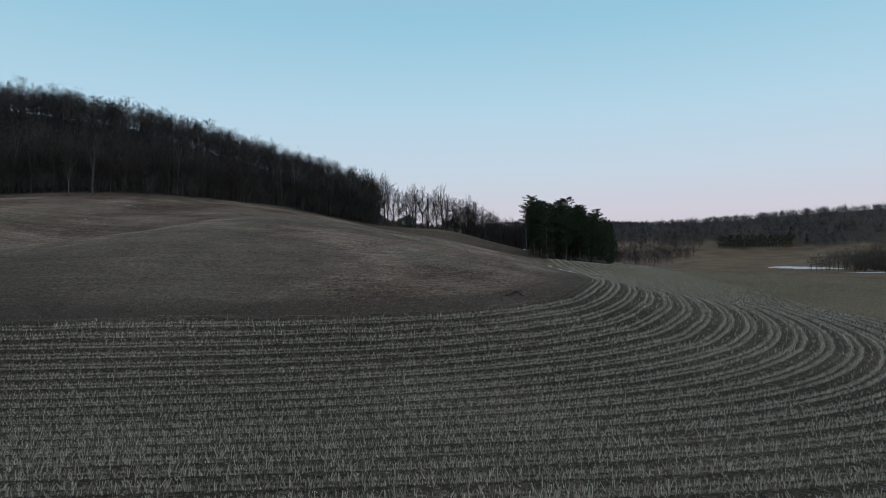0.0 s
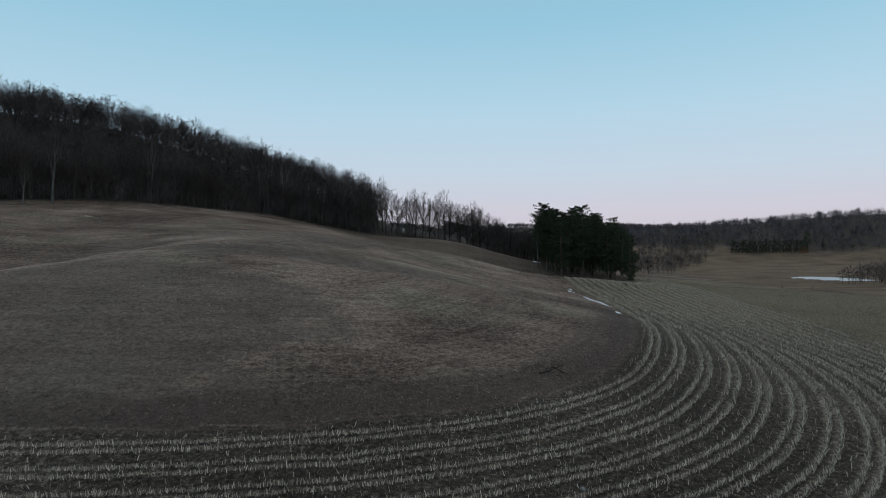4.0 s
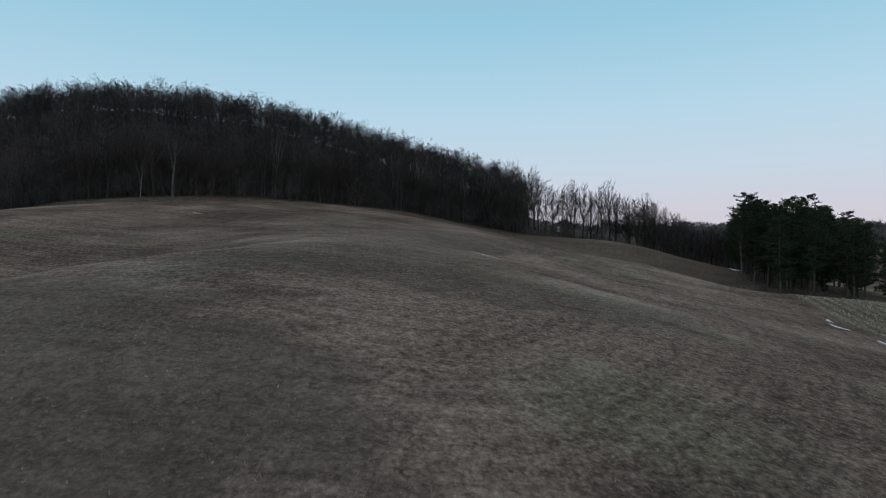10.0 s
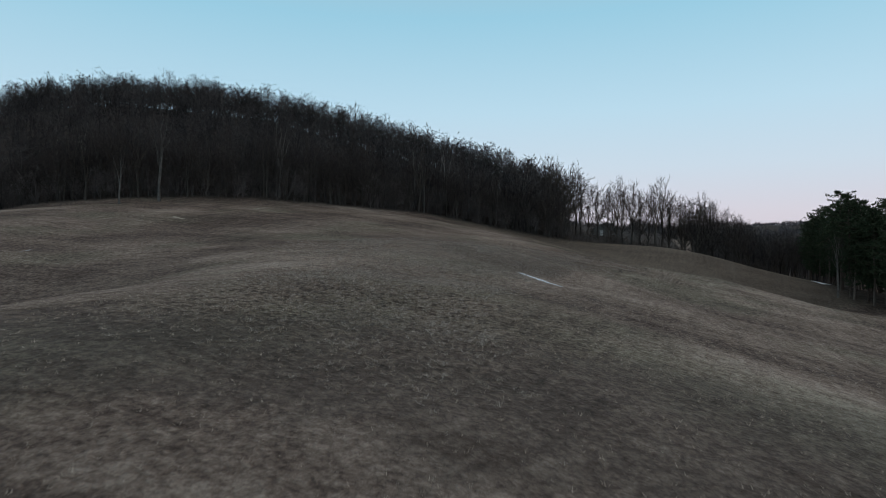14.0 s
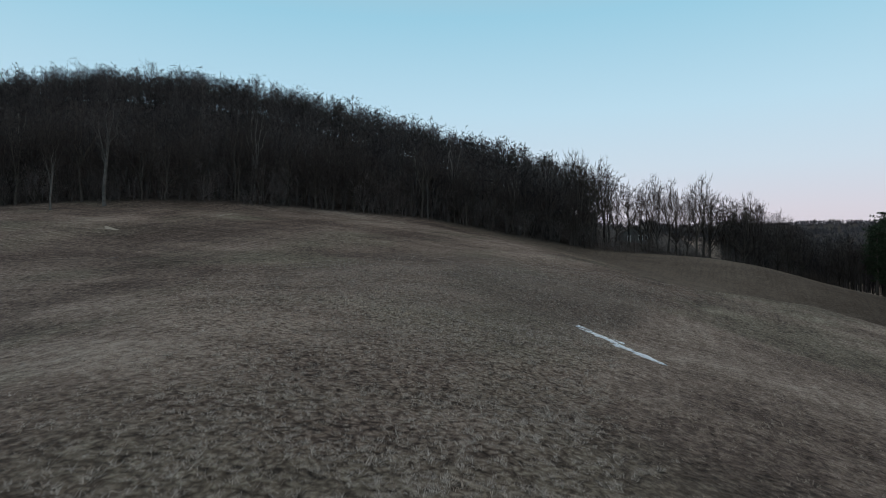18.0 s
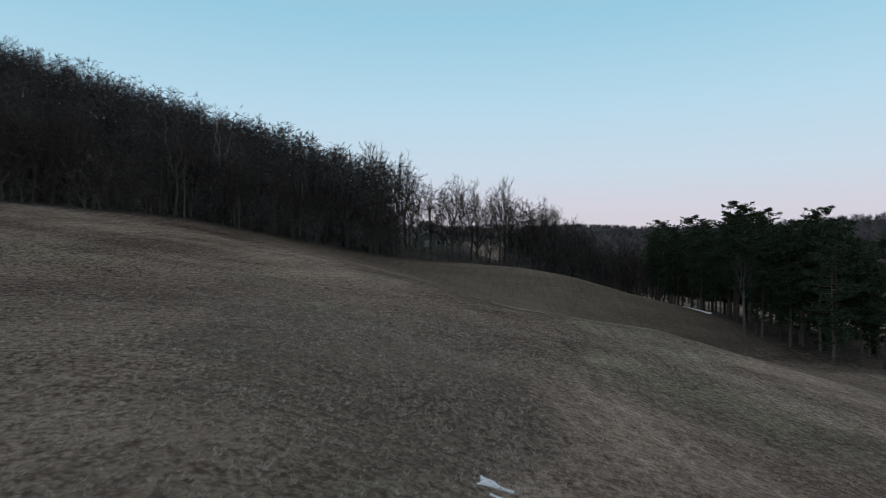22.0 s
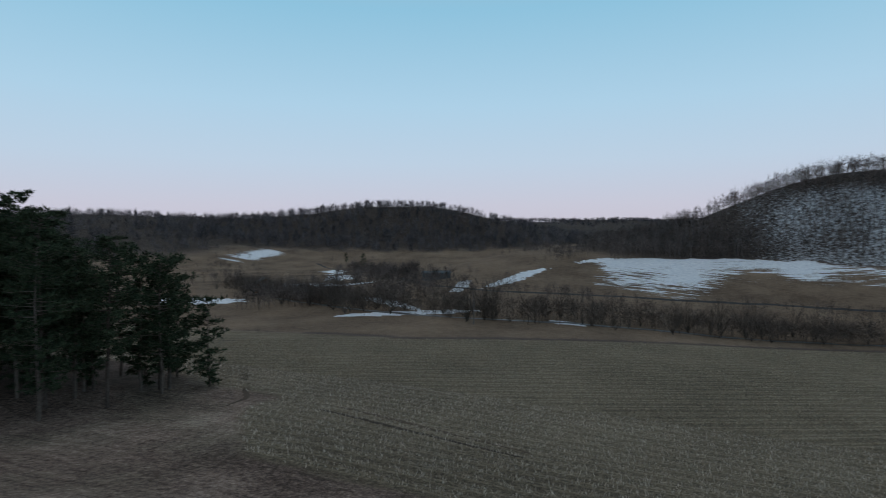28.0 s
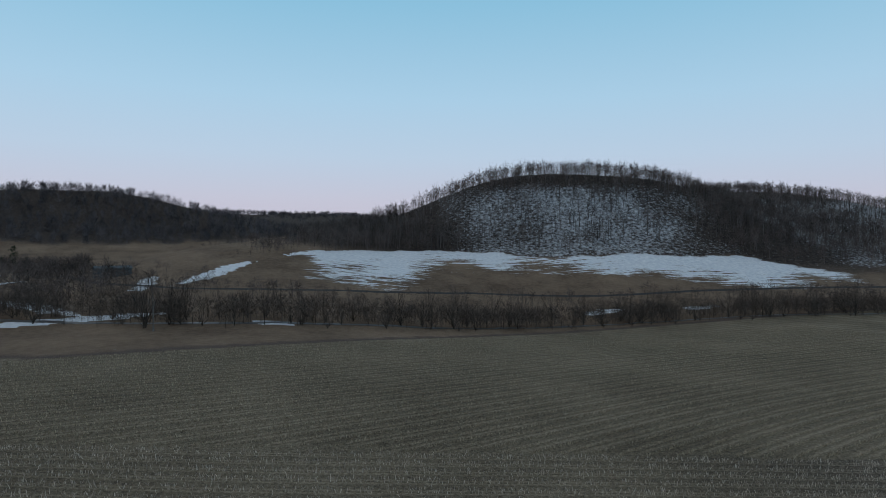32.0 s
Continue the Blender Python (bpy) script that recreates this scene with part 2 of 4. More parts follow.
def edge_distance(x, y):
    """Signed distance to the field's edge, positive in the field."""
    x, y = np.asarray(x, float).ravel(), np.asarray(y, float).ravel()
    d = np.empty(len(x))
    for k in range(0, len(x), 4000):
        dx, dy = x[k : k + 4000, None] - LINE[None, :, 0], y[k : k + 4000, None] - LINE[None, :, 1]
        r = np.hypot(dx, dy)
        i = r.argmin(1)
        n = np.arange(len(i))
        d[k : k + 4000] = np.sign(dx[n, i] * OUT[i, 0] + dy[n, i] * OUT[i, 1]) * r[n, i]
    return d


def across(x, y):
    """The coordinate across the straight rows of the field."""
    return (x - 122) * 0.946 + (y - 213) * 0.325


def contour(x, y):
    """The coordinate across the rows of the valley field, which bend a little with the slope."""
    return across(x, y) + 4.0 * ground(x, y) - 0.075 * (y - 120) + 17


def row_of(x, y):
    return contour(x, y)


def far_side(x, y):
    """How far past the field's far edge (positive: on the rough grass by the stream)."""
    return np.where(y < 213, contour(x, y), x - 126 - 0.15 * (y - 213))


def pine_edge(x, y):
    """Positive on the rough ground by the pine grove."""
    return np.minimum(y - (186 + 0.35 * (x - 30) + 3 * np.sin(x / 6.0)), np.minimum(58 - x + 0.32 * (y - 205), 400 - y))


def wood_foot(y):
    """Where the wood of the snowy hill begins, going east from the valley."""
    return np.interp(y, [-160, -95, -81, -55, -16, 17, 50, 86, 128, 169, 200], [285, 286, 293, 310, 312, 322, 336, 347, 350, 322, 330])


def snow_foot(y):
    """The lower limit of the lying snow under that wood."""
    return np.interp(y, [-100, -77, -39, -13, 29, 70, 94, 110, 140, 169], [266, 266, 262, 275, 294, 302, 309, 298, 264, 270])


# ---- ground: one sheet to the horizon ----
def axis(parts, far, growth=1.16):
    v = []
    for a, b, s in parts:
        v += list(np.arange(a, b, s))
    v.append(parts[-1][1])
    s, e = parts[-1][2], v[-1]
    while e < far[1]:
        s *= growth
        e += s
        v.append(e)
    s, e, head = parts[0][2], v[0], []
    while e > far[0]:
        s *= growth
        e -= s
        head.append(e)
    return np.array(head[::-1] + v)


gx = axis([(-150, -60, 2.5), (-60, 60, 1.0), (60, 360, 2.0), (360, 480, 5.0)], (-3600, 3600))
gy = axis([(-30, 40, 2.0), (40, 205, 1.0), (205, 340, 2.0)], (-3600, 3600))
X, Y = np.meshgrid(gx, gy, indexing="ij")
Z = ground(X, Y)
ed = edge_distance(np.clip(X, -300, 300), np.clip(Y, -300, 400)).reshape(X.shape)
fs, pe, acr = far_side(X, Y), pine_edge(X, Y), across(X, Y)
field = sstep(-0.4, 0.6, ed) * (1 - sstep(-0.6, 0.6, fs)) * (1 - sstep(-1, 1, pe)) * (Y > -200) * (Y < 330)
foot = 0.85 * sstep(-6.0, -2.0, ed + 1.6 * fnoise(X, Y, 6.0, 4)) * sstep(0.8, -0.2, ed) * (Y < 112)
mound = sstep(0, 5, Y - (209 + 0.25 * np.abs(X + 5))) * sstep(42, 36, X) * (Y < 300)
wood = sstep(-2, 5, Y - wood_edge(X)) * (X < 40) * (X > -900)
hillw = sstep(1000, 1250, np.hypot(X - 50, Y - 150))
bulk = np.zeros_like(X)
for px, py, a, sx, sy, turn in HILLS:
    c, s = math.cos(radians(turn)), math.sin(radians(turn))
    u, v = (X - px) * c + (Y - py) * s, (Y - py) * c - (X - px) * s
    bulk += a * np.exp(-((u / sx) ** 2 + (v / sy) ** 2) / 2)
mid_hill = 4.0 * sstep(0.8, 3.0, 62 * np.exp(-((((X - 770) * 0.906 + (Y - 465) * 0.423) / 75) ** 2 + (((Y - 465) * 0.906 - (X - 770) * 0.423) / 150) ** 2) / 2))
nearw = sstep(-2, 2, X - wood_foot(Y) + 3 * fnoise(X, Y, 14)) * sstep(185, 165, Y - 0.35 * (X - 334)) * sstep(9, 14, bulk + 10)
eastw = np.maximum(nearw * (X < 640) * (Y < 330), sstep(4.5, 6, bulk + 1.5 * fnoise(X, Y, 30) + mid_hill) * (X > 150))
# ground under the pines is darkened with the wood floor colour too
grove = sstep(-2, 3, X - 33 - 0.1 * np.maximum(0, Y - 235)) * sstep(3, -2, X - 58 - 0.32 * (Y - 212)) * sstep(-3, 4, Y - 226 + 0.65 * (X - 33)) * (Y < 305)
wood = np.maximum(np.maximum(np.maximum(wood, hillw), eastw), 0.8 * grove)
verge = sstep(3.2, 1.6, np.abs(fs - 1.5 + 1.2 * fnoise(X, Y, 6.0, 2.6))) * (X > 60) * (X < 230) * (Y < 240)
foot = np.maximum(foot, verge)
tan_ = np.maximum(sstep(225, 250, X), sstep(0, 3, fs) * (X > 60)) * (1 - eastw) * (1 - 0.7 * verge)
n2 = fnoise(X, Y, 9.0, 2.0)
rise = (X - snow_foot(Y)) / np.maximum(wood_foot(Y) - snow_foot(Y), 12.0)
snow = (1 - eastw) * np.clip(0.32 + 0.72 * rise + 0.36 * fnoise(X, Y, 26.0, 6), 0, 1) * sstep(-0.35, -0.05, rise) * (X > 255) * (X < wood_foot(Y) + 6) * sstep(-104, -88, Y) * sstep(185, 168, Y)
snow = np.maximum(snow, eastw * (0.51 + 0.09 * fnoise(X, Y, 22.0, 5) - 0.2 * sstep(-15, -90, Y + 0.3 * (X - 380)) * sstep(-130, -100, Y)) * sstep(140, 70, Y) * (X < 520) * sstep(64, 48, Z))


n3 = fnoise(X, Y, 2.5, 9.0)


def blot(x, y, rx, ry, turn=0.0):
    c, s = math.cos(radians(turn)), math.sin(radians(turn))
    u, v = (X - x) * c + (Y - y) * s, (Y - y) * c - (X - x) * s
    return sstep(1.15, 0.85, np.hypot(u / rx, v / ry) + 0.25 * n2 + 0.3 * n3)


stain = np.zeros_like(X)
for b in ((-21.7, 87.7, 2.6, 0.9, 20), (-26, 79, 2.2, 0.9, 0), (1.7, 100, 2.0, 0.8, -20), (-6, 98, 1.8, 0.7, 10), (-15, 94.5, 2.4, 0.8, -10), (-31.5, 129.4, 1.6, 1.0, 0), (-2, 109.5, 1.6, 0.6, -15),
          (-17.5, 84.4, 1.0, 0.9, 0), (-8, 72, 1.6, 0.7, 10), (-13, 80, 1.8, 0.6, 30), (4, 88, 1.6, 0.6, 60), (-33, 100, 3.0, 1.0, 15), (-28, 112, 2.0, 0.8, 0), (-10, 122, 1.6, 0.7, -20), (-24, 152, 2.2, 1.0, 30),
          (-20, 172, 2.6, 0.8, 10), (12, 178, 1.8, 0.6, 15), (2, 190, 1.5, 0.6, 0), (22, 186, 1.8, 0.6, 20), (24, 181, 1.6, 0.5, 30), (-40, 140, 2.5, 1.0, 20), (0.5, 67.6, 1.4, 0.8, 10), (-8, 60, 1.2, 0.8, 0), (6.5, 67.8, 1.6, 0.8, 40)):
    stain = np.maximum(stain, blot(*b))
east = np.interp(Y, [95, 113, 124, 140, 150, 158, 165, 176, 190, 200], [-14, -19, -20, -20, -19.5, -18.5, -16.5, -12, -7.5, -4])
west = np.interp(Y, [98, 115, 125, 150, 200], [-27, -33, -36, -58, -64])
tufty = sstep(1.5, -1.0, X - east + 1.6 * n3) * sstep(-4, 6, X - west + 4 * n2) * sstep(94, 106, Y + 4 * n2) * sstep(204, 186, Y + 4 * n2)
tufty = np.maximum(tufty, 0.25 * sstep(0.1, 0.8, fnoise(X, Y, 30.0, 8)))
# paler grass on the crests, from how far the ground bends outward
bend = ground(X + 11, Y) + ground(X - 11, Y) + ground(X, Y + 11) + ground(X, Y - 11) - 4 * Z
pale = sstep(0.1, 1.5, -bend + 0.35 * n2) * (1 - 0.3 * tufty) * (X > -160) * (X < 45) * (Y > 60) * (Y < 235)
pale = np.maximum(pale, (0.75 + 0.3 * n2) * sstep(0.5, 3, X - east) * sstep(146, 158, Y) * sstep(207, 200, Y - 0.25 * np.abs(X + 5)) * sstep(28, 10, X))
dull = np.maximum(np.maximum(0.8 * blot(-42, 66, 34, 20, 10), 0.15 * blot(-60, 120, 16, 12, 0)), np.maximum(0.6 * blot(-12, 100, 22, 6, 12), np.maximum(0.35 * blot(-36, 158, 13, 26, 10), np.maximum(np.maximum(0.6 * blot(-28, 146, 6, 11, 0), 0.85 * blot(-27, 157, 8, 12, 0)), 0.3 * blot(-20, 172, 4, 10, -20)))))
for b in ((202, 338, 9, 24, 10), (175, 226, 4, 22, 18), (172, 176, 3, 6, 0), (490, 512, 38, 15, 12), (268, 211, 24, 4, -25), (317, 177, 13, 4, -48), (366, 354, 30, 9, 20), (430, 392, 30, 7, 25), (206, 250, 30, 4, 43), (250, 232, 14, 3, 10), (300, 330, 12, 30, 20), (235, 60, 3, 9, 10), (232, 20, 3, 8, 10)):
    snow = np.maximum(snow, blot(*b))


def sheet(name, xs, ys, zs, mats, attrs):
    nx, ny = zs.shape
    me = bpy.data.meshes.new(name)
    idx = np.arange(nx * ny).reshape(nx, ny)
    quads = np.stack([idx[:-1, :-1], idx[1:, :-1], idx[1:, 1:], idx[:-1, 1:]], -1).reshape(-1, 4)
    me.vertices.add(nx * ny)
    me.vertices.foreach_set("co", np.stack([xs, ys, zs], -1).astype(np.float32).ravel())
    me.loops.add(quads.size)
    me.loops.foreach_set("vertex_index", quads.astype(np.int32).ravel())
    me.polygons.add(len(quads))
    me.polygons.foreach_set("loop_start", np.arange(0, quads.size, 4, dtype=np.int32))
    me.polygons.foreach_set("use_smooth", np.ones(len(quads), bool))
    me.update(calc_edges=True)
    for key, val in attrs.items():
        at = me.attributes.new(key, "FLOAT", "POINT")
        at.data.foreach_set("value", np.ascontiguousarray(val, np.float32).ravel())
    for m in mats:
        me.materials.append(m)
    return new(name, me)


def ground_material():
    m, nt, bsdf = material("land", 0.95)

    def attr(name):
        a = nt.nodes.new("ShaderNodeAttribute")
        a.attribute_name = name
        return a.outputs["Fac"]

    fine, mid, big = noise_node(nt, 3.2, 7, 0.78), noise_node(nt, 0.55, 5, 0.6), noise_node(nt, 0.045, 4, 0.55)
    g = calc(nt, "ADD", calc(nt, "MULTIPLY", fine, 0.75), calc(nt, "ADD", calc(nt, "MULTIPLY", mid, 0.1), calc(nt, "MULTIPLY", big, 0.35)))
    geo = nt.nodes.new("ShaderNodeNewGeometry").outputs["Position"]
    stretch = nt.nodes.new("ShaderNodeMapping")
    stretch.inputs["Scale"].default_value, stretch.inputs["Rotation"].default_value = (0.35, 1.6, 1.0), (0, 0, 0.35)
    nt.links.new(geo, stretch.inputs["Vector"])
    streak = noise_node(nt, 0.16, 5, 0.6, stretch.outputs[0])
    cells = node(nt, "ShaderNodeTexVoronoi", Scale=4.6, Randomness=1.0)
    wob = node(nt, "ShaderNodeTexNoise", Scale=3.0, Detail=3.0)
    nt.links.new(geo, wob.inputs["Vector"])
    sway = nt.nodes.new("ShaderNodeVectorMath")
    sway.operation = "MULTIPLY_ADD"
    sway.inputs[1].default_value = (0.5, 0.5, 0.5)
    nt.links.new(wob.outputs["Color"], sway.inputs[0])
    nt.links.new(geo, sway.inputs[2])
    nt.links.new(sway.outputs[0], cells.inputs["Vector"])
    clump = calc(nt, "SUBTRACT", 1.0, calc(nt, "MULTIPLY", cells.outputs["Distance"], 1.3))
    tone = calc(nt, "ADD", calc(nt, "MULTIPLY", calc(nt, "SUBTRACT", clump, 0.42), calc(nt, "ADD", 0.13, calc(nt, "MULTIPLY", attr("tufty"), 0.25))), calc(nt, "ADD", 0.2, calc(nt, "MULTIPLY", fine, 0.5)))
    tone = calc(nt, "ADD", tone, calc(nt, "MULTIPLY", calc(nt, "SUBTRACT", streak, 0.5), 0.3))
    # swaths left by the mower, along the field's edge
    lane = node(nt, "ShaderNodeCombineXYZ")
    sep = nt.nodes.new("ShaderNodeSeparateXYZ")
    nt.links.new(geo, sep.inputs[0])
    for sock, v in zip(lane.inputs, (calc(nt, "MULTIPLY", attr("row"), 1.3), calc(nt, "MULTIPLY", sep.outputs[0], 0.13), calc(nt, "MULTIPLY", sep.outputs[1], 0.13))):
        nt.links.new(v, sock)
    swath = noise_node(nt, 1.0, 6, 0.72, lane.outputs[0])
    mottle = noise_node(nt, 1.9, 6, 0.78)
    tone = calc(nt, "ADD", tone, calc(nt, "MULTIPLY", calc(nt, "SUBTRACT", swath, 0.5), calc(nt, "SUBTRACT", 0.4, calc(nt, "MULTIPLY", attr("tufty"), 0.34))))
    tone = calc(nt, "ADD", tone, calc(nt, "MULTIPLY", calc(nt, "SUBTRACT", mottle, 0.5), 0.8))
    tone = calc(nt, "ADD", tone, calc(nt, "MULTIPLY", attr("pale"), 0.08))
    tone = calc(nt, "SUBTRACT", tone, calc(nt, "SUBTRACT", 0.018, calc(nt, "MULTIPLY", attr("tufty"), 0.018)))
    g = calc(nt, "ADD", calc(nt, "ADD", tone, calc(nt, "MULTIPLY", attr("tufty"), 0.05)), calc(nt, "MULTIPLY", calc(nt, "SUBTRACT", big, 0.5), 0.6))
    grass = ramp(nt, g, (0.24, (0.05, 0.035, 0.029)), (0.40, (0.15, 0.109, 0.089)), (0.52, (0.26, 0.198, 0.162)), (0.72, (0.48, 0.39, 0.325)))
    grass = mix(nt, ramp(nt, noise_node(nt, 0.06, 3, 0.5), (0.50, 0.0), (0.66, 0.5)), grass, mix(nt, 1.0, grass, (0.80, 1.0, 0.88), "MULTIPLY"))
    grass = mix(nt, attr("dull"), grass, mix(nt, 0.75, grass, ramp(nt, fine, (0.3, (0.06, 0.049, 0.043)), (0.7, (0.165, 0.138, 0.12)))))
    grass = mix(nt, calc(nt, "MULTIPLY", ramp(nt, calc(nt, "ADD", attr("stain"), calc(nt, "SUBTRACT", fine, 0.5)), (0.45, 0.0), (1.1, 1.0)), 0.5), grass, mix(nt, 1.0, grass, (0.42, 0.38, 0.36), "MULTIPLY"))
    grass = mix(nt, calc(nt, "MULTIPLY", attr("tufty"), 0.36), grass, mix(nt, 1.0, grass, (0.60, 0.54, 0.50), "MULTIPLY"))
    grass = mix(nt, attr("mound"), grass, ramp(nt, g, (0.25, (0.07, 0.054, 0.043)), (0.7, (0.20, 0.157, 0.124))))
    grass = mix(nt, attr("foot"), grass, ramp(nt, fine, (0.35, (0.045, 0.034, 0.031)), (0.65, (0.125, 0.096, 0.085))))
    d = attr("row")
    # two standing rows, then one pressed down by the wheels
    bent = calc(nt, "ADD", d, calc(nt, "MULTIPLY", mid, 0.4))
    comb = calc(nt, "ADD", 0.5, calc(nt, "MULTIPLY", calc(nt, "COSINE", calc(nt, "MULTIPLY", calc(nt, "SUBTRACT", bent, 1.9), 2 * math.pi / 2.27)), 0.5))
    rows = calc(nt, "COSINE", calc(nt, "MULTIPLY", calc(nt, "SUBTRACT", bent, 1.52), 2 * math.pi / 0.7567))
    comb = calc(nt, "ADD", calc(nt, "MULTIPLY", comb, 0.55), calc(nt, "MULTIPLY", calc(nt, "MULTIPLY", rows, comb), 0.55))
    f = calc(nt, "ADD", calc(nt, "MULTIPLY", comb, 0.13), calc(nt, "ADD", calc(nt, "MULTIPLY", calc(nt, "ADD", fine, 0.02), 1.08), calc(nt, "MULTIPLY", calc(nt, "SUBTRACT", big, 0.5), 0.3)))
    stub = ramp(nt, f, (0.46, (0.02, 0.016, 0.013)), (0.62, (0.085, 0.07, 0.056)), (0.82, (0.36, 0.305, 0.25)))
    valley = ramp(nt, f, (0.40, (0.045, 0.036, 0.025)), (0.58, (0.155, 0.127, 0.088)), (0.84, (0.37, 0.311, 0.228)))
    drier = ramp(nt, calc(nt, "MULTIPLY", sep.outputs[1], 0.005), (0.46, 0.0), (0.66, 1.0))
    stub = mix(nt, calc(nt, "MAXIMUM", calc(nt, "GREATER_THAN", d, 200.0), drier), stub, valley)
    tan = ramp(nt, calc(nt, "ADD", calc(nt, "MULTIPLY", big, 0.6), calc(nt, "MULTIPLY", mid, 0.4)), (0.35, (0.105, 0.074, 0.052)), (0.65, (0.235, 0.172, 0.122)))
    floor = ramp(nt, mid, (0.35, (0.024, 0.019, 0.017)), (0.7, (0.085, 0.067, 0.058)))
    white = ramp(nt, mid, (0.3, (0.6, 0.65, 0.72)), (0.7, (0.84, 0.87, 0.9)))
    col = mix(nt, attr("tan"), grass, tan)
    col = mix(nt, attr("field"), col, stub)
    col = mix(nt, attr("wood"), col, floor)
    drawn = nt.nodes.new("ShaderNodeMapping")
    drawn.inputs["Scale"].default_value = (1.1, 0.09, 0.6)
    nt.links.new(geo, drawn.inputs["Vector"])
    grainy = calc(nt, "ADD", calc(nt, "MULTIPLY", calc(nt, "SUBTRACT", noise_node(nt, 0.5, 5, 0.7), 0.5), calc(nt, "ADD", 0.6, calc(nt, "MULTIPLY", attr("wood"), 0.7))), calc(nt, "MULTIPLY", calc(nt, "SUBTRACT", noise_node(nt, 0.6, 4, 0.65, drawn.outputs[0]), 0.5), calc(nt, "SUBTRACT", 1.7, calc(nt, "MULTIPLY", attr("wood"), 1.4))))
    ragged = ramp(nt, calc(nt, "ADD", attr("snow"), grainy), (0.42, 0.0), (0.58, 1.0))
    specks = ramp(nt, calc(nt, "ADD", attr("snow"), calc(nt, "MULTIPLY", calc(nt, "SUBTRACT", noise_node(nt, 0.5, 7, 0.75), 0.5), 1.4)), (0.40, 0.0), (0.74, 0.8))
    ragged = mix(nt, attr("wood"), ragged, specks)
    col = mix(nt, ragged, col, white)
    nt.links.new(col, bsdf.inputs["Base Color"])
    h = calc(nt, "ADD", calc(nt, "ADD", fine, calc(nt, "MULTIPLY", clump, 0.8)), calc(nt, "MULTIPLY", mid, 1.5))
    bump(nt, bsdf, h, 1.0, 0.16)
    return m


LAND = ground_material()
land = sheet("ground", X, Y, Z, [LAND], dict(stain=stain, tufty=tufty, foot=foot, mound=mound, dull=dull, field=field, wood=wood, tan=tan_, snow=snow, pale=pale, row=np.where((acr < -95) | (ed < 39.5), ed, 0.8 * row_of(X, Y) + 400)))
tagged(land, "rolling winter farmland with dry grass, corn stubble and old snow", "ground", kind="structure")


# ---- meshes of plants ----
def mesh_of(name, verts, faces, mat):
    me = bpy.data.meshes.new(name)
    me.from_pydata([tuple(v) for v in verts], [], faces)
    me.materials.append(mat)
    me.update()
    return me


def part(name, me, parent, label=""):
    ob = new(name, me)
    ob.parent = parent
    return tagged(ob, label)


class Shape:
    def __init__(self):
        self.v, self.f = [], []

    def tube(self, pts, radii, n):
        base = len(self.v)
        for i, p in enumerate(pts):
            d = np.subtract(pts[min(i + 1, len(pts) - 1)], pts[max(i - 1, 0)])
            d = d / (np.linalg.norm(d) + 1e-9)
            a = np.cross(d, (0.3, 0.9, 0.2) if abs(d[2]) > 0.8 else (0, 0, 1))
            a = a / np.linalg.norm(a)
            b = np.cross(d, a)
            for k in range(n):
                t = 2 * math.pi * k / n
                self.v.append(np.add(p, radii[i] * (math.cos(t) * a + math.sin(t) * b)))
        for i in range(len(pts) - 1):
            for k in range(n):
                q, r = base + i * n, (k + 1) % n
                self.f.append((q + k, q + r, q + n + r, q + n + k))

    def spike(self, p, d, length, width, rng):
        side = np.cross(d, rng.normal(size=3))
        side = side / (np.linalg.norm(side) + 1e-9) * width
        b = len(self.v)
        self.v += [p - side, p + side, p + d * length]
        self.f.append((b, b + 1, b + 2))


def unit(v):
    return v / (np.linalg.norm(v) + 1e-9)


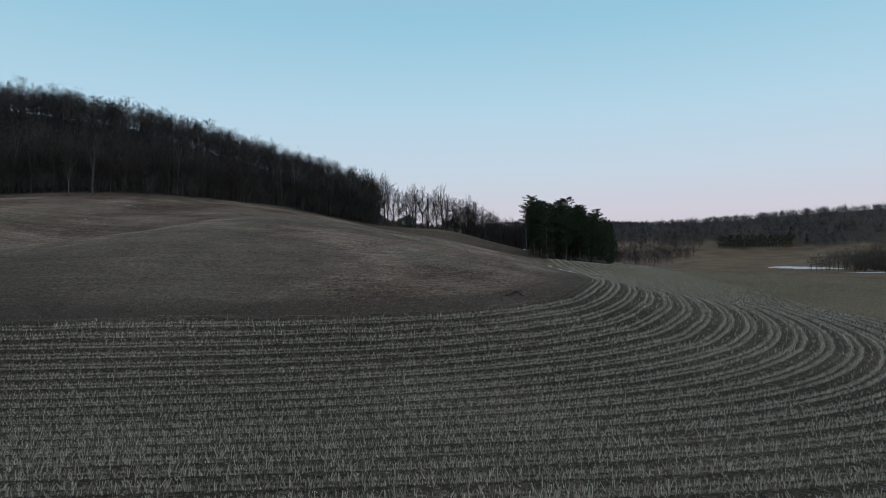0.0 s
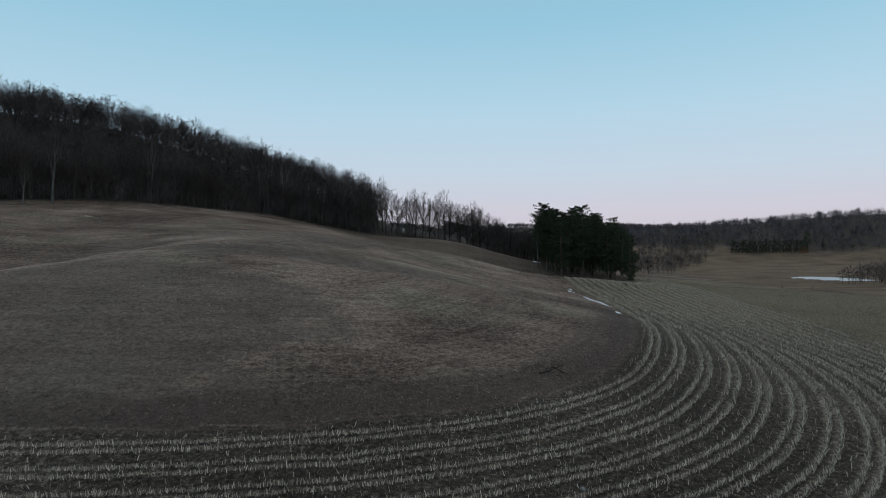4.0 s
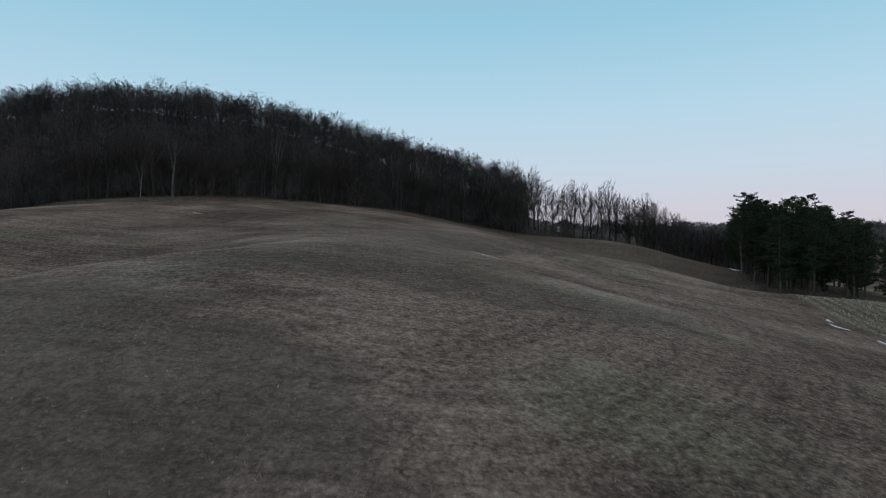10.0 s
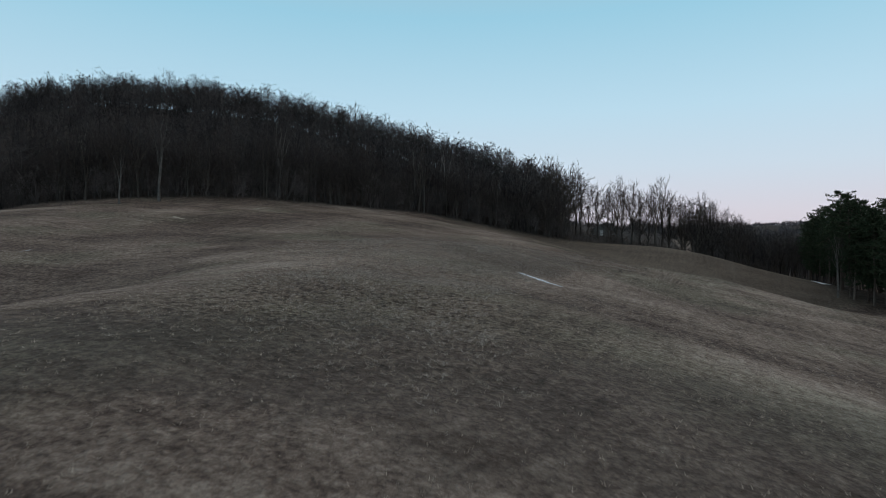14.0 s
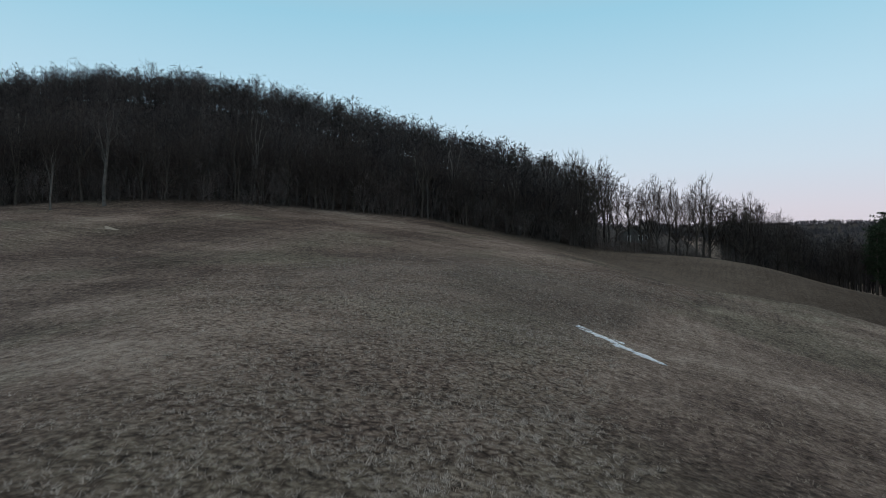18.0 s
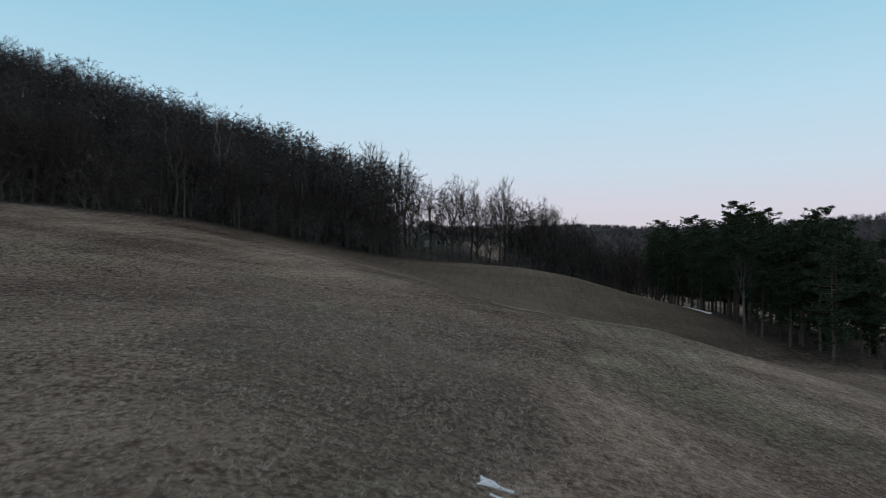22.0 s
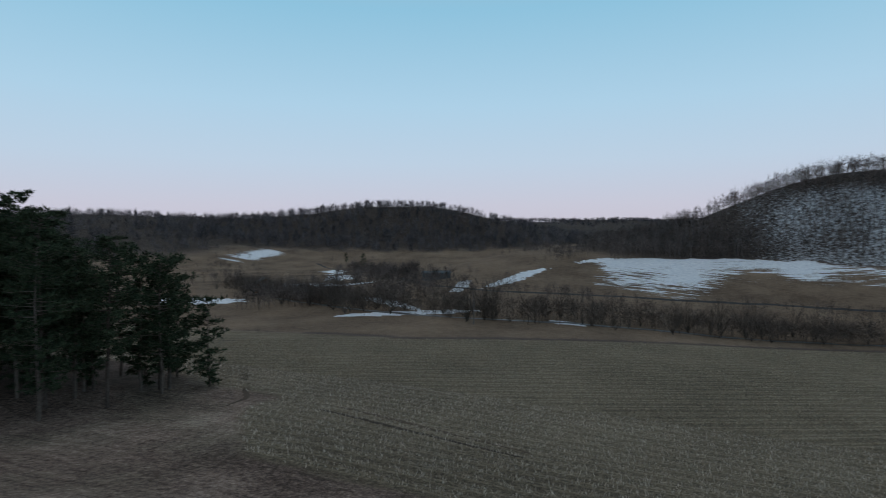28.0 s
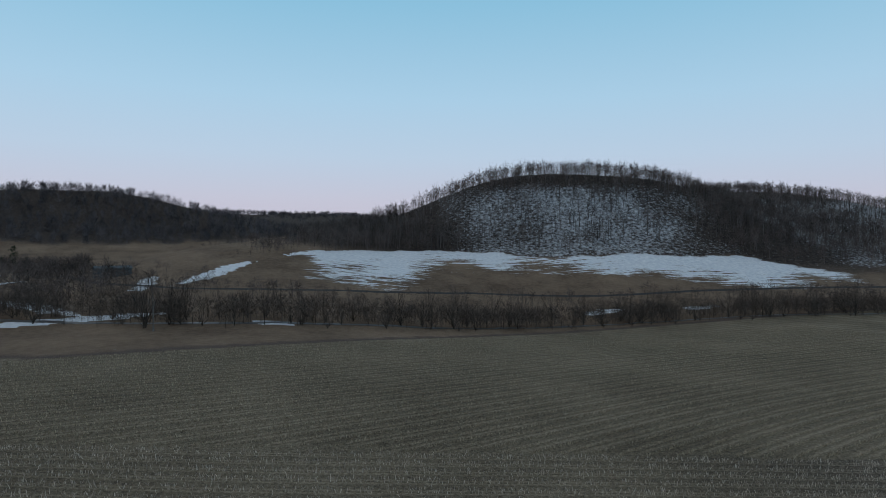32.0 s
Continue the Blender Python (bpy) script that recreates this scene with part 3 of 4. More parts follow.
def broad_tree(seed, height, fork=0.32, girth=0.34, mains=7, subs=7, twigs=8, width=0.028, far=False):
    """Wood and twigs of a leafless broadleaf tree: the trunk forks into limbs that fan out to a rounded crown."""
    rng = np.random.default_rng(seed)
    wood, crown = Shape(), Shape()
    r0 = height * 0.0135
    lean = rng.normal(0, 0.035 * height, 2)
    top = fork * height
    k = np.linspace(0, 1, 4)
    stem = np.c_[lean[0] * 0.5 * k**1.5, lean[1] * 0.5 * k**1.5, top * k]
    stem[1:3, :2] += rng.normal(0, 0.006 * height, (2, 2))
    stem[0, 2] = -0.4
    wood.tube(stem, r0 * np.array([1.45, 1.0, 0.9, 0.8]), 3 if far else 7)
    mid = np.array([lean[0], lean[1], top + 0.42 * (height - top)])
    wide, tall = girth * height, 0.58 * (height - top)
    for i in range(mains):
        az = 2 * math.pi * i / mains + rng.normal(0, 0.35)
        th = rng.uniform(0.05, 0.4) if i % 4 == 0 else rng.uniform(0.75, 1.95)
        way = np.array([math.sin(th) * math.cos(az), math.sin(th) * math.sin(az), math.cos(th)])
        tip = mid + way * np.array([wide, wide, tall]) * rng.uniform(0.78, 1.08)
        low = rng.uniform(0.72, 1.0) if fork > 0.15 else rng.uniform(0.3, 1.0)
        p = np.array([np.interp(low, k, stem[:, c]) for c in range(3)])
        ctrl = p + (tip - p) * 0.35 + np.array([0, 0, 0.12 * np.linalg.norm(tip - p)]) + rng.normal(0, 0.02 * height, 3)
        u = np.linspace(0, 1, 4 if far else 6)[:, None]
        pts = (1 - u) ** 2 * p + 2 * u * (1 - u) * ctrl + u**2 * tip
        if not far:
            pts[1:-1] += rng.normal(0, 0.012 * height, (len(pts) - 2, 3))
        rl = r0 * rng.uniform(0.38, 0.6)
        wood.tube(list(pts), list(rl * (1 - 0.88 * u[:, 0])), 3 if far else 5)
        for j in range(subs):
            s = 0.3 + 0.7 * (j + rng.random()) / subs
            q = np.array([np.interp(s, u[:, 0], pts[:, c]) for c in range(3)])
            goal = unit(way + rng.normal(0, 0.55, 3))
            end = mid + goal * np.array([wide, wide, tall]) * rng.uniform(0.72, 1.06)
            e = end - q
            ln = min(float(np.linalg.norm(e)), 0.3 * height)
            e = unit(e)
            if far:
                crown.spike(q, e, ln, 0.0045 * height, rng)
            else:
                bow = q + e * ln * 0.5 + rng.normal(0, 0.07 * ln, 3)
                crown.tube([q, bow, q + e * ln], [rl * 0.34, rl * 0.2, rl * 0.05], 3)
            for n in range(twigs):
                b = q + e * ln * rng.uniform(0.3, 1.0)
                d = unit(0.75 * unit(b - mid) + 0.3 * e + rng.normal(0, 0.55, 3) + np.array([0, 0, 0.04]))
                crown.spike(b, d, height * rng.uniform(0.035, 0.085), width * rng.uniform(0.6, 1.3), rng)
    return wood, crown


def pine_tree(seed, height, bare=0.3, reach=0.2):
    rng = np.random.default_rng(seed)
    wood, crown = Shape(), Shape()
    r0 = height * 0.013
    k = np.linspace(0, 1, 7)
    sway = np.cumsum(rng.normal(0, 0.006 * height, (7, 2)), axis=0)
    trunk = np.c_[sway, k * height * 0.98]
    trunk[0, 2] = -0.4
    wood.tube(trunk, r0 * (1 - 0.93 * k), 8)
    z = bare * height * rng.uniform(0.8, 1.0)
    while z < height * 0.985:
        t = z / height
        u = (t - bare) / (1 - bare)
        long = height * reach * (0.5 + 0.8 * u - 0.98 * u * u * max(u, 0.0)) * rng.uniform(0.75, 1.1)
        for b in range(4 if u < 0.85 else 3):
            if rng.random() < 0.16:
                continue
            az = rng.uniform(0, 6.283)
            ln = max(0.5, long * rng.uniform(0.55, 1.2))
            p = np.array([np.interp(t, k, sway[:, 0]), np.interp(t, k, sway[:, 1]), z + rng.uniform(-0.2, 0.2)])
            d = unit(np.array([math.cos(az), math.sin(az), rng.uniform(-0.1, 0.25) + 0.5 * max(u - 0.6, 0)]))
            end = p + d * ln + np.array([0, 0, 0.1 * ln])
            wood.tube([p, p + d * ln * 0.6, end], [0.05, 0.03, 0.01], 3)
            for n in range(int(4 + ln * 3.0)):
                s = rng.uniform(0.25, 1.03)
                c = p + (end - p) * s + rng.normal(0, 0.16 * ln * 0.6, 3) * np.array([1, 1, 0.35])
                for q in range(4):
                    crown.spike(c, unit(rng.normal(0, 1, 3) + d * 0.8 + np.array([0, 0, 0.35])), rng.uniform(0.35, 0.8), 0.10, rng)
        z += rng.uniform(0.35, 0.75) * (1 if u < 0.8 else 0.7)
    return wood, crown


def small_tree(seed, height, girth=0.4, sprays=30, width=0.2, low=0.3, stem=0.012):
    """A leafless tree for far hillsides: a stem and sprays of twigs that radiate to a rounded crown."""
    rng = np.random.default_rng(seed)
    s = Shape()
    mid = np.array([rng.normal(0, 0.03 * height), rng.normal(0, 0.03 * height), 0.5 * (low + 1.0) * height])
    half = np.array([girth * height, girth * height, 0.5 * (1.0 - low) * height])
    s.tube([np.array([0, 0, -0.6]), mid * np.array([0.6, 0.6, 1.0])], [stem * height, 0.5 * stem * height], 3)
    for i in range(sprays):
        w = unit(rng.normal(size=3) + np.array([0, 0, 0.25]))
        start = mid + w * half * rng.uniform(0.1, 0.55)
        reach = w * half * rng.uniform(0.35, 0.75)
        d = unit(reach + rng.normal(0, 0.22, 3) * np.linalg.norm(reach))
        s.spike(start, d, float(np.linalg.norm(reach)), width * rng.uniform(0.6, 1.3), rng)
    return s


def both(pair):
    """Wood and twigs as one shape."""
    a, b = pair
    s = Shape()
    s.v = a.v + b.v
    s.f = a.f + [tuple(i + len(a.v) for i in f) for f in b.f]
    return s


def thing(name, shapes, label, category, group=""):
    """An empty with one mesh a part."""
    root = new(name)
    for pname, shape, mat in shapes:
        part(pname, mesh_of(pname, shape.v, shape.f, mat), root)
    return tagged(root, label, category, group)


def joined(name, shapes, mat, spots, label, category, seed=3, parent=None):
    """Many far plants as one mesh. spots: rows of x, y, size."""
    rng = np.random.default_rng(seed)
    base = []
    for s in shapes:
        v, tri = np.array(s.v), []
        for f in s.f:
            tri += [(f[0], f[1], f[2])] if len(f) == 3 else [(f[0], f[1], f[2]), (f[0], f[2], f[3])]
        base.append((v, np.array(tri)))
    spots = np.asarray(spots, float)
    zs = ground(spots[:, 0], spots[:, 1])
    vs, fs_, tones, n = [], [], [], 0
    for (x, y, size), z in zip(spots, zs):
        v, f = base[rng.integers(len(base))]
        a = rng.uniform(0, 6.283)
        c, s = math.cos(a) * size, math.sin(a) * size
        vs.append(np.stack([v[:, 0] * c - v[:, 1] * s + x, v[:, 0] * s + v[:, 1] * c + y, v[:, 2] * size + z], 1))
        fs_.append(f + n)
        tones.append(np.full(len(v), rng.random()))
        n += len(v)
    v, f = np.concatenate(vs), np.concatenate(fs_)
    me = bpy.data.meshes.new(name)
    me.vertices.add(len(v))
    me.vertices.foreach_set("co", v.astype(np.float32).ravel())
    me.loops.add(f.size)
    me.loops.foreach_set("vertex_index", f.astype(np.int32).ravel())
    me.polygons.add(len(f))
    me.polygons.foreach_set("loop_start", np.arange(0, f.size, 3, dtype=np.int32))
    me.update(calc_edges=True)
    me.attributes.new("tone", "FLOAT", "POINT").data.foreach_set("value", np.concatenate(tones).astype(np.float32))
    me.materials.append(mat)
    ob = new(name, me)
    return tagged(ob, label, category, kind="stuff")


rng = np.random.default_rng(11)

# ---- trees along the edge of the wood ----
variants = []
for i, (h, fork, girth, mains, subs, twigs, mat, twig) in enumerate(((16, 0.26, 0.34, 9, 9, 11, BARK, TWIG), (12, 0.15, 0.42, 9, 9, 11, BARK, TWIG), (18, 0.36, 0.28, 8, 9, 10, BARK, TWIG), (7.5, 0.08, 0.46, 9, 9, 11, BARK, TWIG_GREY), (19, 0.5, 0.2, 7, 7, 8, PALE_BARK, TWIG), (15, 0.2, 0.42, 10, 9, 11, BARK, TWIG))):
    w, c = broad_tree(20 + i, h, fork, girth, mains, subs, twigs)
    variants.append(thing("bare_tree", (("trunk", w, mat), ("crown", c, twig)), ("pale-trunked " if mat is PALE_BARK else "grey-brown ") + "leafless tree at the edge of the wood", "tree", "trees along the wood edge"))
used = [0] * len(variants)


def plant(kinds, used, i, x, y, scale, sink=0.05):
    m = Matrix.Translation((x, y, ground_at(x, y) - sink)) @ Matrix.Rotation(rng.uniform(0, 6.28), 4, "Z")
    if not used[i]:
        used[i] = 1
        ob = kinds[i]
        ob.matrix_basis = m @ Matrix.Scale(scale, 4)
        return ob
    keep = kinds[i].scale.copy()
    kinds[i].scale = (scale, scale, scale)
    ob = copy_thing(kinds[i], m)
    kinds[i].scale = keep
    return ob


for n in range(190):
    x = -150 + 122 * (n + rng.random()) / 190
    depth = rng.exponential(7.0)
    plant(variants, used, int(rng.choice(6, p=[0.16, 0.25, 0.12, 0.31, 0.03, 0.13])), x, float(wood_edge(x)) + 1.5 + depth, rng.uniform(0.65, 1.1))

# thin row of trees on the saddle
for n in range(52):
    x = -34 + 84 * rng.random() ** 1.1
    plant(variants, used, int(rng.choice([0, 5, 5, 2])), x, 264 + 0.55 * (x + 34) + rng.normal(0, 7), rng.uniform(1.0, 1.35) * (1.0 if x < 20 else 0.8))

# single crowns along the crest
for n in range(58):
    x = -310 + 272 * (n + rng.random()) / 58
    tagged(plant(variants, used, int(rng.choice([0, 5, 5, 1])), x, 316 + rng.normal(0, 5), rng.uniform(0.7, 1.15) * (1.15 if x < -110 else 1.0)), "leafless tree on the crest of the ridge", "tree", "trees on the ridge crest")

# ---- the wood on the slope ----
low = [both(broad_tree(60 + i, 16, 0.14 + 0.05 * (i % 4), 0.31 + 0.04 * (i % 3), 6, 6, 8, 0.06, True)) for i in range(8)]
spots = []
while len(spots) < 1300:
    x, u = rng.uniform(-330, -34), rng.random()
    y = float(wood_edge(x)) + 4 + u * (332 - float(wood_edge(x)))
    spots.append((x, y, rng.uniform(0.6, 1.12)))
for n in range(620):  # thicker along the crest
    spots.append((rng.uniform(-330, -40), rng.uniform(292, 330), rng.uniform(0.55, 0.95)))
joined("hillside_wood", low, FAR_TWIG, spots, "dense leafless wood covering the ridge", "woods")

# young growth under and before the tall trees
spots = []
while len(spots) < 560:
    x = rng.uniform(-230, -24)
    spots.append((x, float(wood_edge(x)) + 2.0 + rng.exponential(16.0), rng.uniform(0.45, 1.1)))
joined("wood_undergrowth", [both(broad_tree(260 + i, 8.5, 0.06, 0.40, 6, 6, 9, 0.032, True)) for i in range(5)], wood_mass("young_twig", (0.014, 0.013, 0.0135), (0.20, 0.172, 0.162), 0.14), spots, "young leafless trees and saplings under the wood", "undergrowth", 13)

# ---- pine grove ----
pines, pused = [], [0] * 4
for i, (h, bare, reach) in enumerate(((23, 0.22, 0.25), (25, 0.28, 0.23), (20, 0.18, 0.27), (15, 0.05, 0.28))):
    w, c = pine_tree(40 + i, h, bare, reach)
    pines.append(thing("pine_tree", (("trunk", w, PINE_BARK), ("crown", c, NEEDLE)), "tall dark green pine with a bare lower trunk in a grove", "tree", "pine grove"))
k = 0
while k < 66:
    x, y = rng.uniform(32, 80), rng.uniform(209, 300)
    if x < 35 + 0.10 * max(0, y - 235) or x > 56 + 0.32 * (y - 212):
        continue
    plant(pines, pused, int(rng.integers(3)), x, y, rng.uniform(0.66, 0.92) + (0.05 if y > 235 else 0))
    k += 1
for n in range(15):
    u = (n + rng.random()) / 15
    plant(pines, pused, int(rng.integers(4)), 33 + 23 * u + rng.normal(0, 1.0), 226 - 15 * u + rng.normal(0, 1.5), rng.uniform(0.6, 0.9))
for n in range(24):
    u = (n + rng.random()) / 24
    plant(pines, pused, int(rng.integers(3)), 37 + 7 * u + rng.normal(0, 1.5), 232 + 60 * u + rng.normal(0, 2), rng.uniform(0.62, 0.9))
plant(pines, pused, 3, 57.5, 208.5, 0.8)
plant(pines, pused, 3, 60, 216, 0.95)

# ---- brush along the stream ----
bushes, bused = [], [0] * 4
for i, h in enumerate((7.0, 8.5, 5.5, 10.0)):
    w, c = broad_tree(80 + i, h, 0.05, 0.5, 11, 7, 9, 0.019)
    bushes.append(thing("stream_bush", (("stem", w, BARK), ("crown", c, BRUSH)), "leafless many-stemmed brush on the stream bank", "bush", "brush along the stream"))
STREAM = smooth_line([(215, -120), (210, -60), (212, 10), (210, 80), (186, 140), (172, 190), (174, 225), (192, 265), (225, 310), (270, 370)], 1.0)
for n in range(250):
    i = int(rng.integers(len(STREAM)))
    x, y = STREAM[i] + rng.normal(0, 7.5, 2) + np.array([3.0, 0])
    plant(bushes, bused, int(rng.integers(4)), x, y, rng.uniform(0.8, 1.35))

# ---- far woods ----
def on_hills(n, x0, x1, y0, y1, hills, least, smin, smax):
    out = []
    while len(out) < n:
        x, y = rng.uniform(x0, x1, 4000), rng.uniform(y0, y1, 4000)
        b = np.zeros(4000)
        for px, py, a, sx, sy, turn in hills:
            c, s = math.cos(radians(turn)), math.sin(radians(turn))
            u, v = (x - px) * c + (y - py) * s, (y - py) * c - (x - px) * s
            b += a * np.exp(-((u / sx) ** 2 + (v / sy) ** 2) / 2)
        out += [(p, q, t) for p, q, t in zip(x[b > least], y[b > least], rng.uniform(smin, smax, (b > least).sum()))]
    return out[:n]


tiny = [small_tree(90 + i, 12, 0.28, 30, 0.10, 0.25, 0.019) for i in range(6)]
spots = [p for p in on_hills(6200, 332, 620, -380, 200, HILLS[:3], 2.0, 0.6, 1.1) if p[0] > float(wood_foot(p[1])) and p[1] - 0.35 * (p[0] - 334) < 172]
while len(spots) < 6400:  # thickest on the slope towards the valley
    x, y = rng.uniform(300, 425), rng.uniform(-120, 165)
    if x > float(wood_foot(y)) + 1 and y - 0.35 * (x - 334) < 172:
        spots.append((x, y, rng.uniform(0.45, 0.95)))
joined("snowy_hill_wood", tiny, wood_mass("slope_twig", (0.02, 0.018, 0.018), (0.21, 0.182, 0.172), 0.12), spots, "bare trees on a snow-patched hill across the valley", "woods", 4)
bulky = [small_tree(190 + i, 12, 0.34, 52, 0.11, 0.0) for i in range(6)]
spots = []
while len(spots) < 2600:
    x, y = rng.uniform(300, 560), rng.uniform(-240, 190)
    h = float(ground(np.array([x]), np.array([y]))[0])
    left, right = y - 0.35 * (x - 334) > 92, y + 0.3 * (x - 380) < -65
    if x > float(wood_foot(y)) + 2 and y - 0.35 * (x - 334) < 176 and (left or right or h > 43):
        spots.append((x, y, rng.uniform(0.6, 1.0)))
joined("dark_hill_wood", bulky, HILL_TWIG, spots, "dense dark leafless wood on the flanks and crest of the hill", "woods", 14)
hazy = [small_tree(95 + i, 12, 0.42, 56, 0.2, -0.5) for i in range(6)]
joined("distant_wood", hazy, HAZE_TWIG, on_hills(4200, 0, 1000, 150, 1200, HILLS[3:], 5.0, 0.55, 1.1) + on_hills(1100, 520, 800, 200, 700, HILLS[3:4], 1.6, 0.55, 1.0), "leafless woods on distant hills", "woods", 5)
spots = []
while len(spots) < 4200:
    a, r = rng.uniform(-0.35, 2.5), 1450 + 450 * math.sqrt(rng.random())
    spots.append((50 + r * math.sin(a), 150 + r * math.cos(a), rng.uniform(0.6, 0.95)))
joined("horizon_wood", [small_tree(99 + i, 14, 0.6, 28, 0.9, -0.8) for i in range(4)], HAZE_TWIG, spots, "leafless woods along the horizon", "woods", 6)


# ---- corn stubble ----
def blades(name, x, y, h, w, lean, mat, label, category, seed, per=2):
    """Thin upright blades, each a crossed pair of slim triangles."""
    r = np.random.default_rng(seed)
    n = len(x)
    z = ground(x, y)
    vs, fs_ = [], []
    for k in range(per):
        a = r.uniform(0, math.pi, n)
        dx, dy = np.cos(a) * w, np.sin(a) * w
        lx, ly = r.normal(0, lean, n) * h, r.normal(0, lean, n) * h
        vs.append(np.stack([np.stack([x - dx, y - dy, z - 0.03], 1), np.stack([x + dx, y + dy, z - 0.03], 1), np.stack([x + lx + dx * 0.5, y + ly + dy * 0.5, z + h], 1), np.stack([x + lx - dx * 0.5, y + ly - dy * 0.5, z + h], 1)], 1).reshape(-1, 3))
    v = np.concatenate(vs)
    f = np.arange(len(v)).reshape(-1, 4)
    me = bpy.data.meshes.new(name)
    me.vertices.add(len(v))
    me.vertices.foreach_set("co", v.astype(np.float32).ravel())
    me.loops.add(f.size)
    me.loops.foreach_set("vertex_index", f.astype(np.int32).ravel())
    me.polygons.add(len(f))
    me.polygons.foreach_set("loop_start", np.arange(0, f.size, 4, dtype=np.int32))
    me.update(calc_edges=True)
    me.materials.append(mat)
    return tagged(new(name, me), label, category, kind="stuff")


r2 = np.random.default_rng(5)
q = np.arange(len(LINE))


def row_line(d, step):
    """Points along a row that keeps the distance d from the field's edge."""
    ox, oy = LINE[:, 0] + d * OUT[:, 0], LINE[:, 1] + d * OUT[:, 1]
    run = np.r_[0, np.cumsum(np.hypot(np.diff(ox), np.diff(oy)))]
    s = np.arange(0, run[-1], step)
    u = np.interp(s + r2.uniform(-step, step, len(s)), run, q)
    return np.interp(u, q, ox), np.interp(u, q, oy)


sx, sy = [], []
for k in range(93):
    d = 2.27 * (k // 3) + (1.52, 2.28, 0.76)[k % 3]
    px_, py_ = row_line(d, 0.045 if k % 3 < 2 else 0.5)
    ok = (px_ > -52) & (py_ > 8) & ((across(px_, py_) < -95) | (d < 39.5)) & (pine_edge(px_, py_) < 0) & (r2.random(len(px_)) < 0.9 - 0.35 * (py_ > 95) - 0.2 * (py_ > 65))
    gone = fnoise(px_, py_, 3.5, 5.5) > 0.75
    ok &= ~gone | (r2.random(len(px_)) < 0.3)
    sx.append(px_[ok] + r2.normal(0, 0.075, ok.sum()))
    sy.append(py_[ok] + r2.normal(0, 0.075, ok.sum()))
sx, sy = np.concatenate(sx), np.concatenate(sy)
near = sy < 50
blades("corn_stubble", sx[near], sy[near], r2.uniform(0.08, 0.27, near.sum()), 0.015, 0.32, STALK, "pale cut corn stalks standing in curved rows", "stubble", 7)
sx, sy = sx[~near], sy[~near]
blades("corn_stubble_beyond", sx, sy, r2.uniform(0.12, 0.33, len(sx)), 0.024, 0.32, STALK, "pale cut corn stalks in curved rows beside the hill", "stubble", 17, per=1)
n = 250000
px_, py_ = r2.uniform(20, 190, n), 10 + 235 * r2.random(n)
c_ = contour(px_, py_)
off = (row_of(px_, py_) + 50) % 1.419 - 0.71
px_, py_, c_ = px_ - 1.25 * off * 0.93 + r2.normal(0, 0.1, n), py_ - 1.25 * off * 0.36, c_ - off
ok = (across(px_, py_) > -95) & (edge_distance(px_, py_) > 39.5) & (c_ < -0.5) & (pine_edge(px_, py_) < 0) & (edge_distance(px_, py_) > 0.5)
sx, sy = px_[ok], py_[ok]
blades("field_stubble", sx, sy, r2.uniform(0.12, 0.3, len(sx)), 0.036, 0.35, island("dull_stalk", (0.17, 0.14, 0.10), (0.56, 0.47, 0.34)), "pale cut corn stalks standing in straight rows", "stubble", 9, per=1)


# ---- dry grass of the hill ----


def tufts(name, x, y, size, count, mat, label, category, seed, slim=0.055, rise=(0.25, 0.75)):
    """Low tufts of a few slim pointed blades that fan out."""
    r = np.random.default_rng(seed)
    n = len(x)
    z = ground(x, y)
    tri = []
    for k in range(count):
        a, b = r.uniform(0, 2 * math.pi, n), r.uniform(0, 2 * math.pi, n)
        spot = size * 0.4 * np.sqrt(r.random(n))
        bx, by = x + np.cos(b) * spot, y + np.sin(b) * spot
        ln, up = size * r.uniform(0.5, 1.0, n), size * r.uniform(*rise, n)
        wx, wy = -np.sin(a) * size * slim, np.cos(a) * size * slim
        tri.append(np.stack([np.stack([bx - wx, by - wy, z - 0.02], 1), np.stack([bx + wx, by + wy, z - 0.02], 1), np.stack([bx + np.cos(a) * ln, by + np.sin(a) * ln, z + up], 1)], 1))
    v = np.stack(tri, 1).reshape(-1, 3)
    f = np.arange(len(v), dtype=np.int32)
    me = bpy.data.meshes.new(name)
    me.vertices.add(len(v))
    me.vertices.foreach_set("co", v.astype(np.float32).ravel())
    me.loops.add(len(v))
    me.loops.foreach_set("vertex_index", f)
    me.polygons.add(len(v) // 3)
    me.polygons.foreach_set("loop_start", f[::3].copy())
    me.update(calc_edges=True)
    me.materials.append(mat)
    return tagged(new(name, me), label, category, kind="stuff")


def grass_spots(n, reach):
    x, y = r2.uniform(-62, 30, n), r2.uniform(54, 200, n)
    way = smooth_line([(2, 52), (-3, 66), (-12, 92), (-22, 122), (-24, 140), (-14, 163)], 2.0)
    off = np.concatenate([np.hypot(x[k : k + 5000, None] - way[:, 0], y[k : k + 5000, None] - way[:, 1]).min(1) for k in range(0, n, 5000)])
    e_ = np.interp(y, [95, 113, 124, 140, 150, 158, 165, 176, 190, 200], [-14, -19, -20, -20, -19.5, -18.5, -16.5, -12, -7.5, -4])
    w_ = np.interp(y, [98, 115, 125, 150, 200], [-27, -33, -36, -58, -64])
    rough = sstep(1.5, -1.0, x - e_ + 1.5 * fnoise(x, y, 2.5, 9.0)) * sstep(-4, 6, x - w_) * sstep(94, 106, y) * sstep(204, 186, y)
    keep = (edge_distance(x, y) < -0.3) & (off < reach)
    return x, y, off, rough, keep


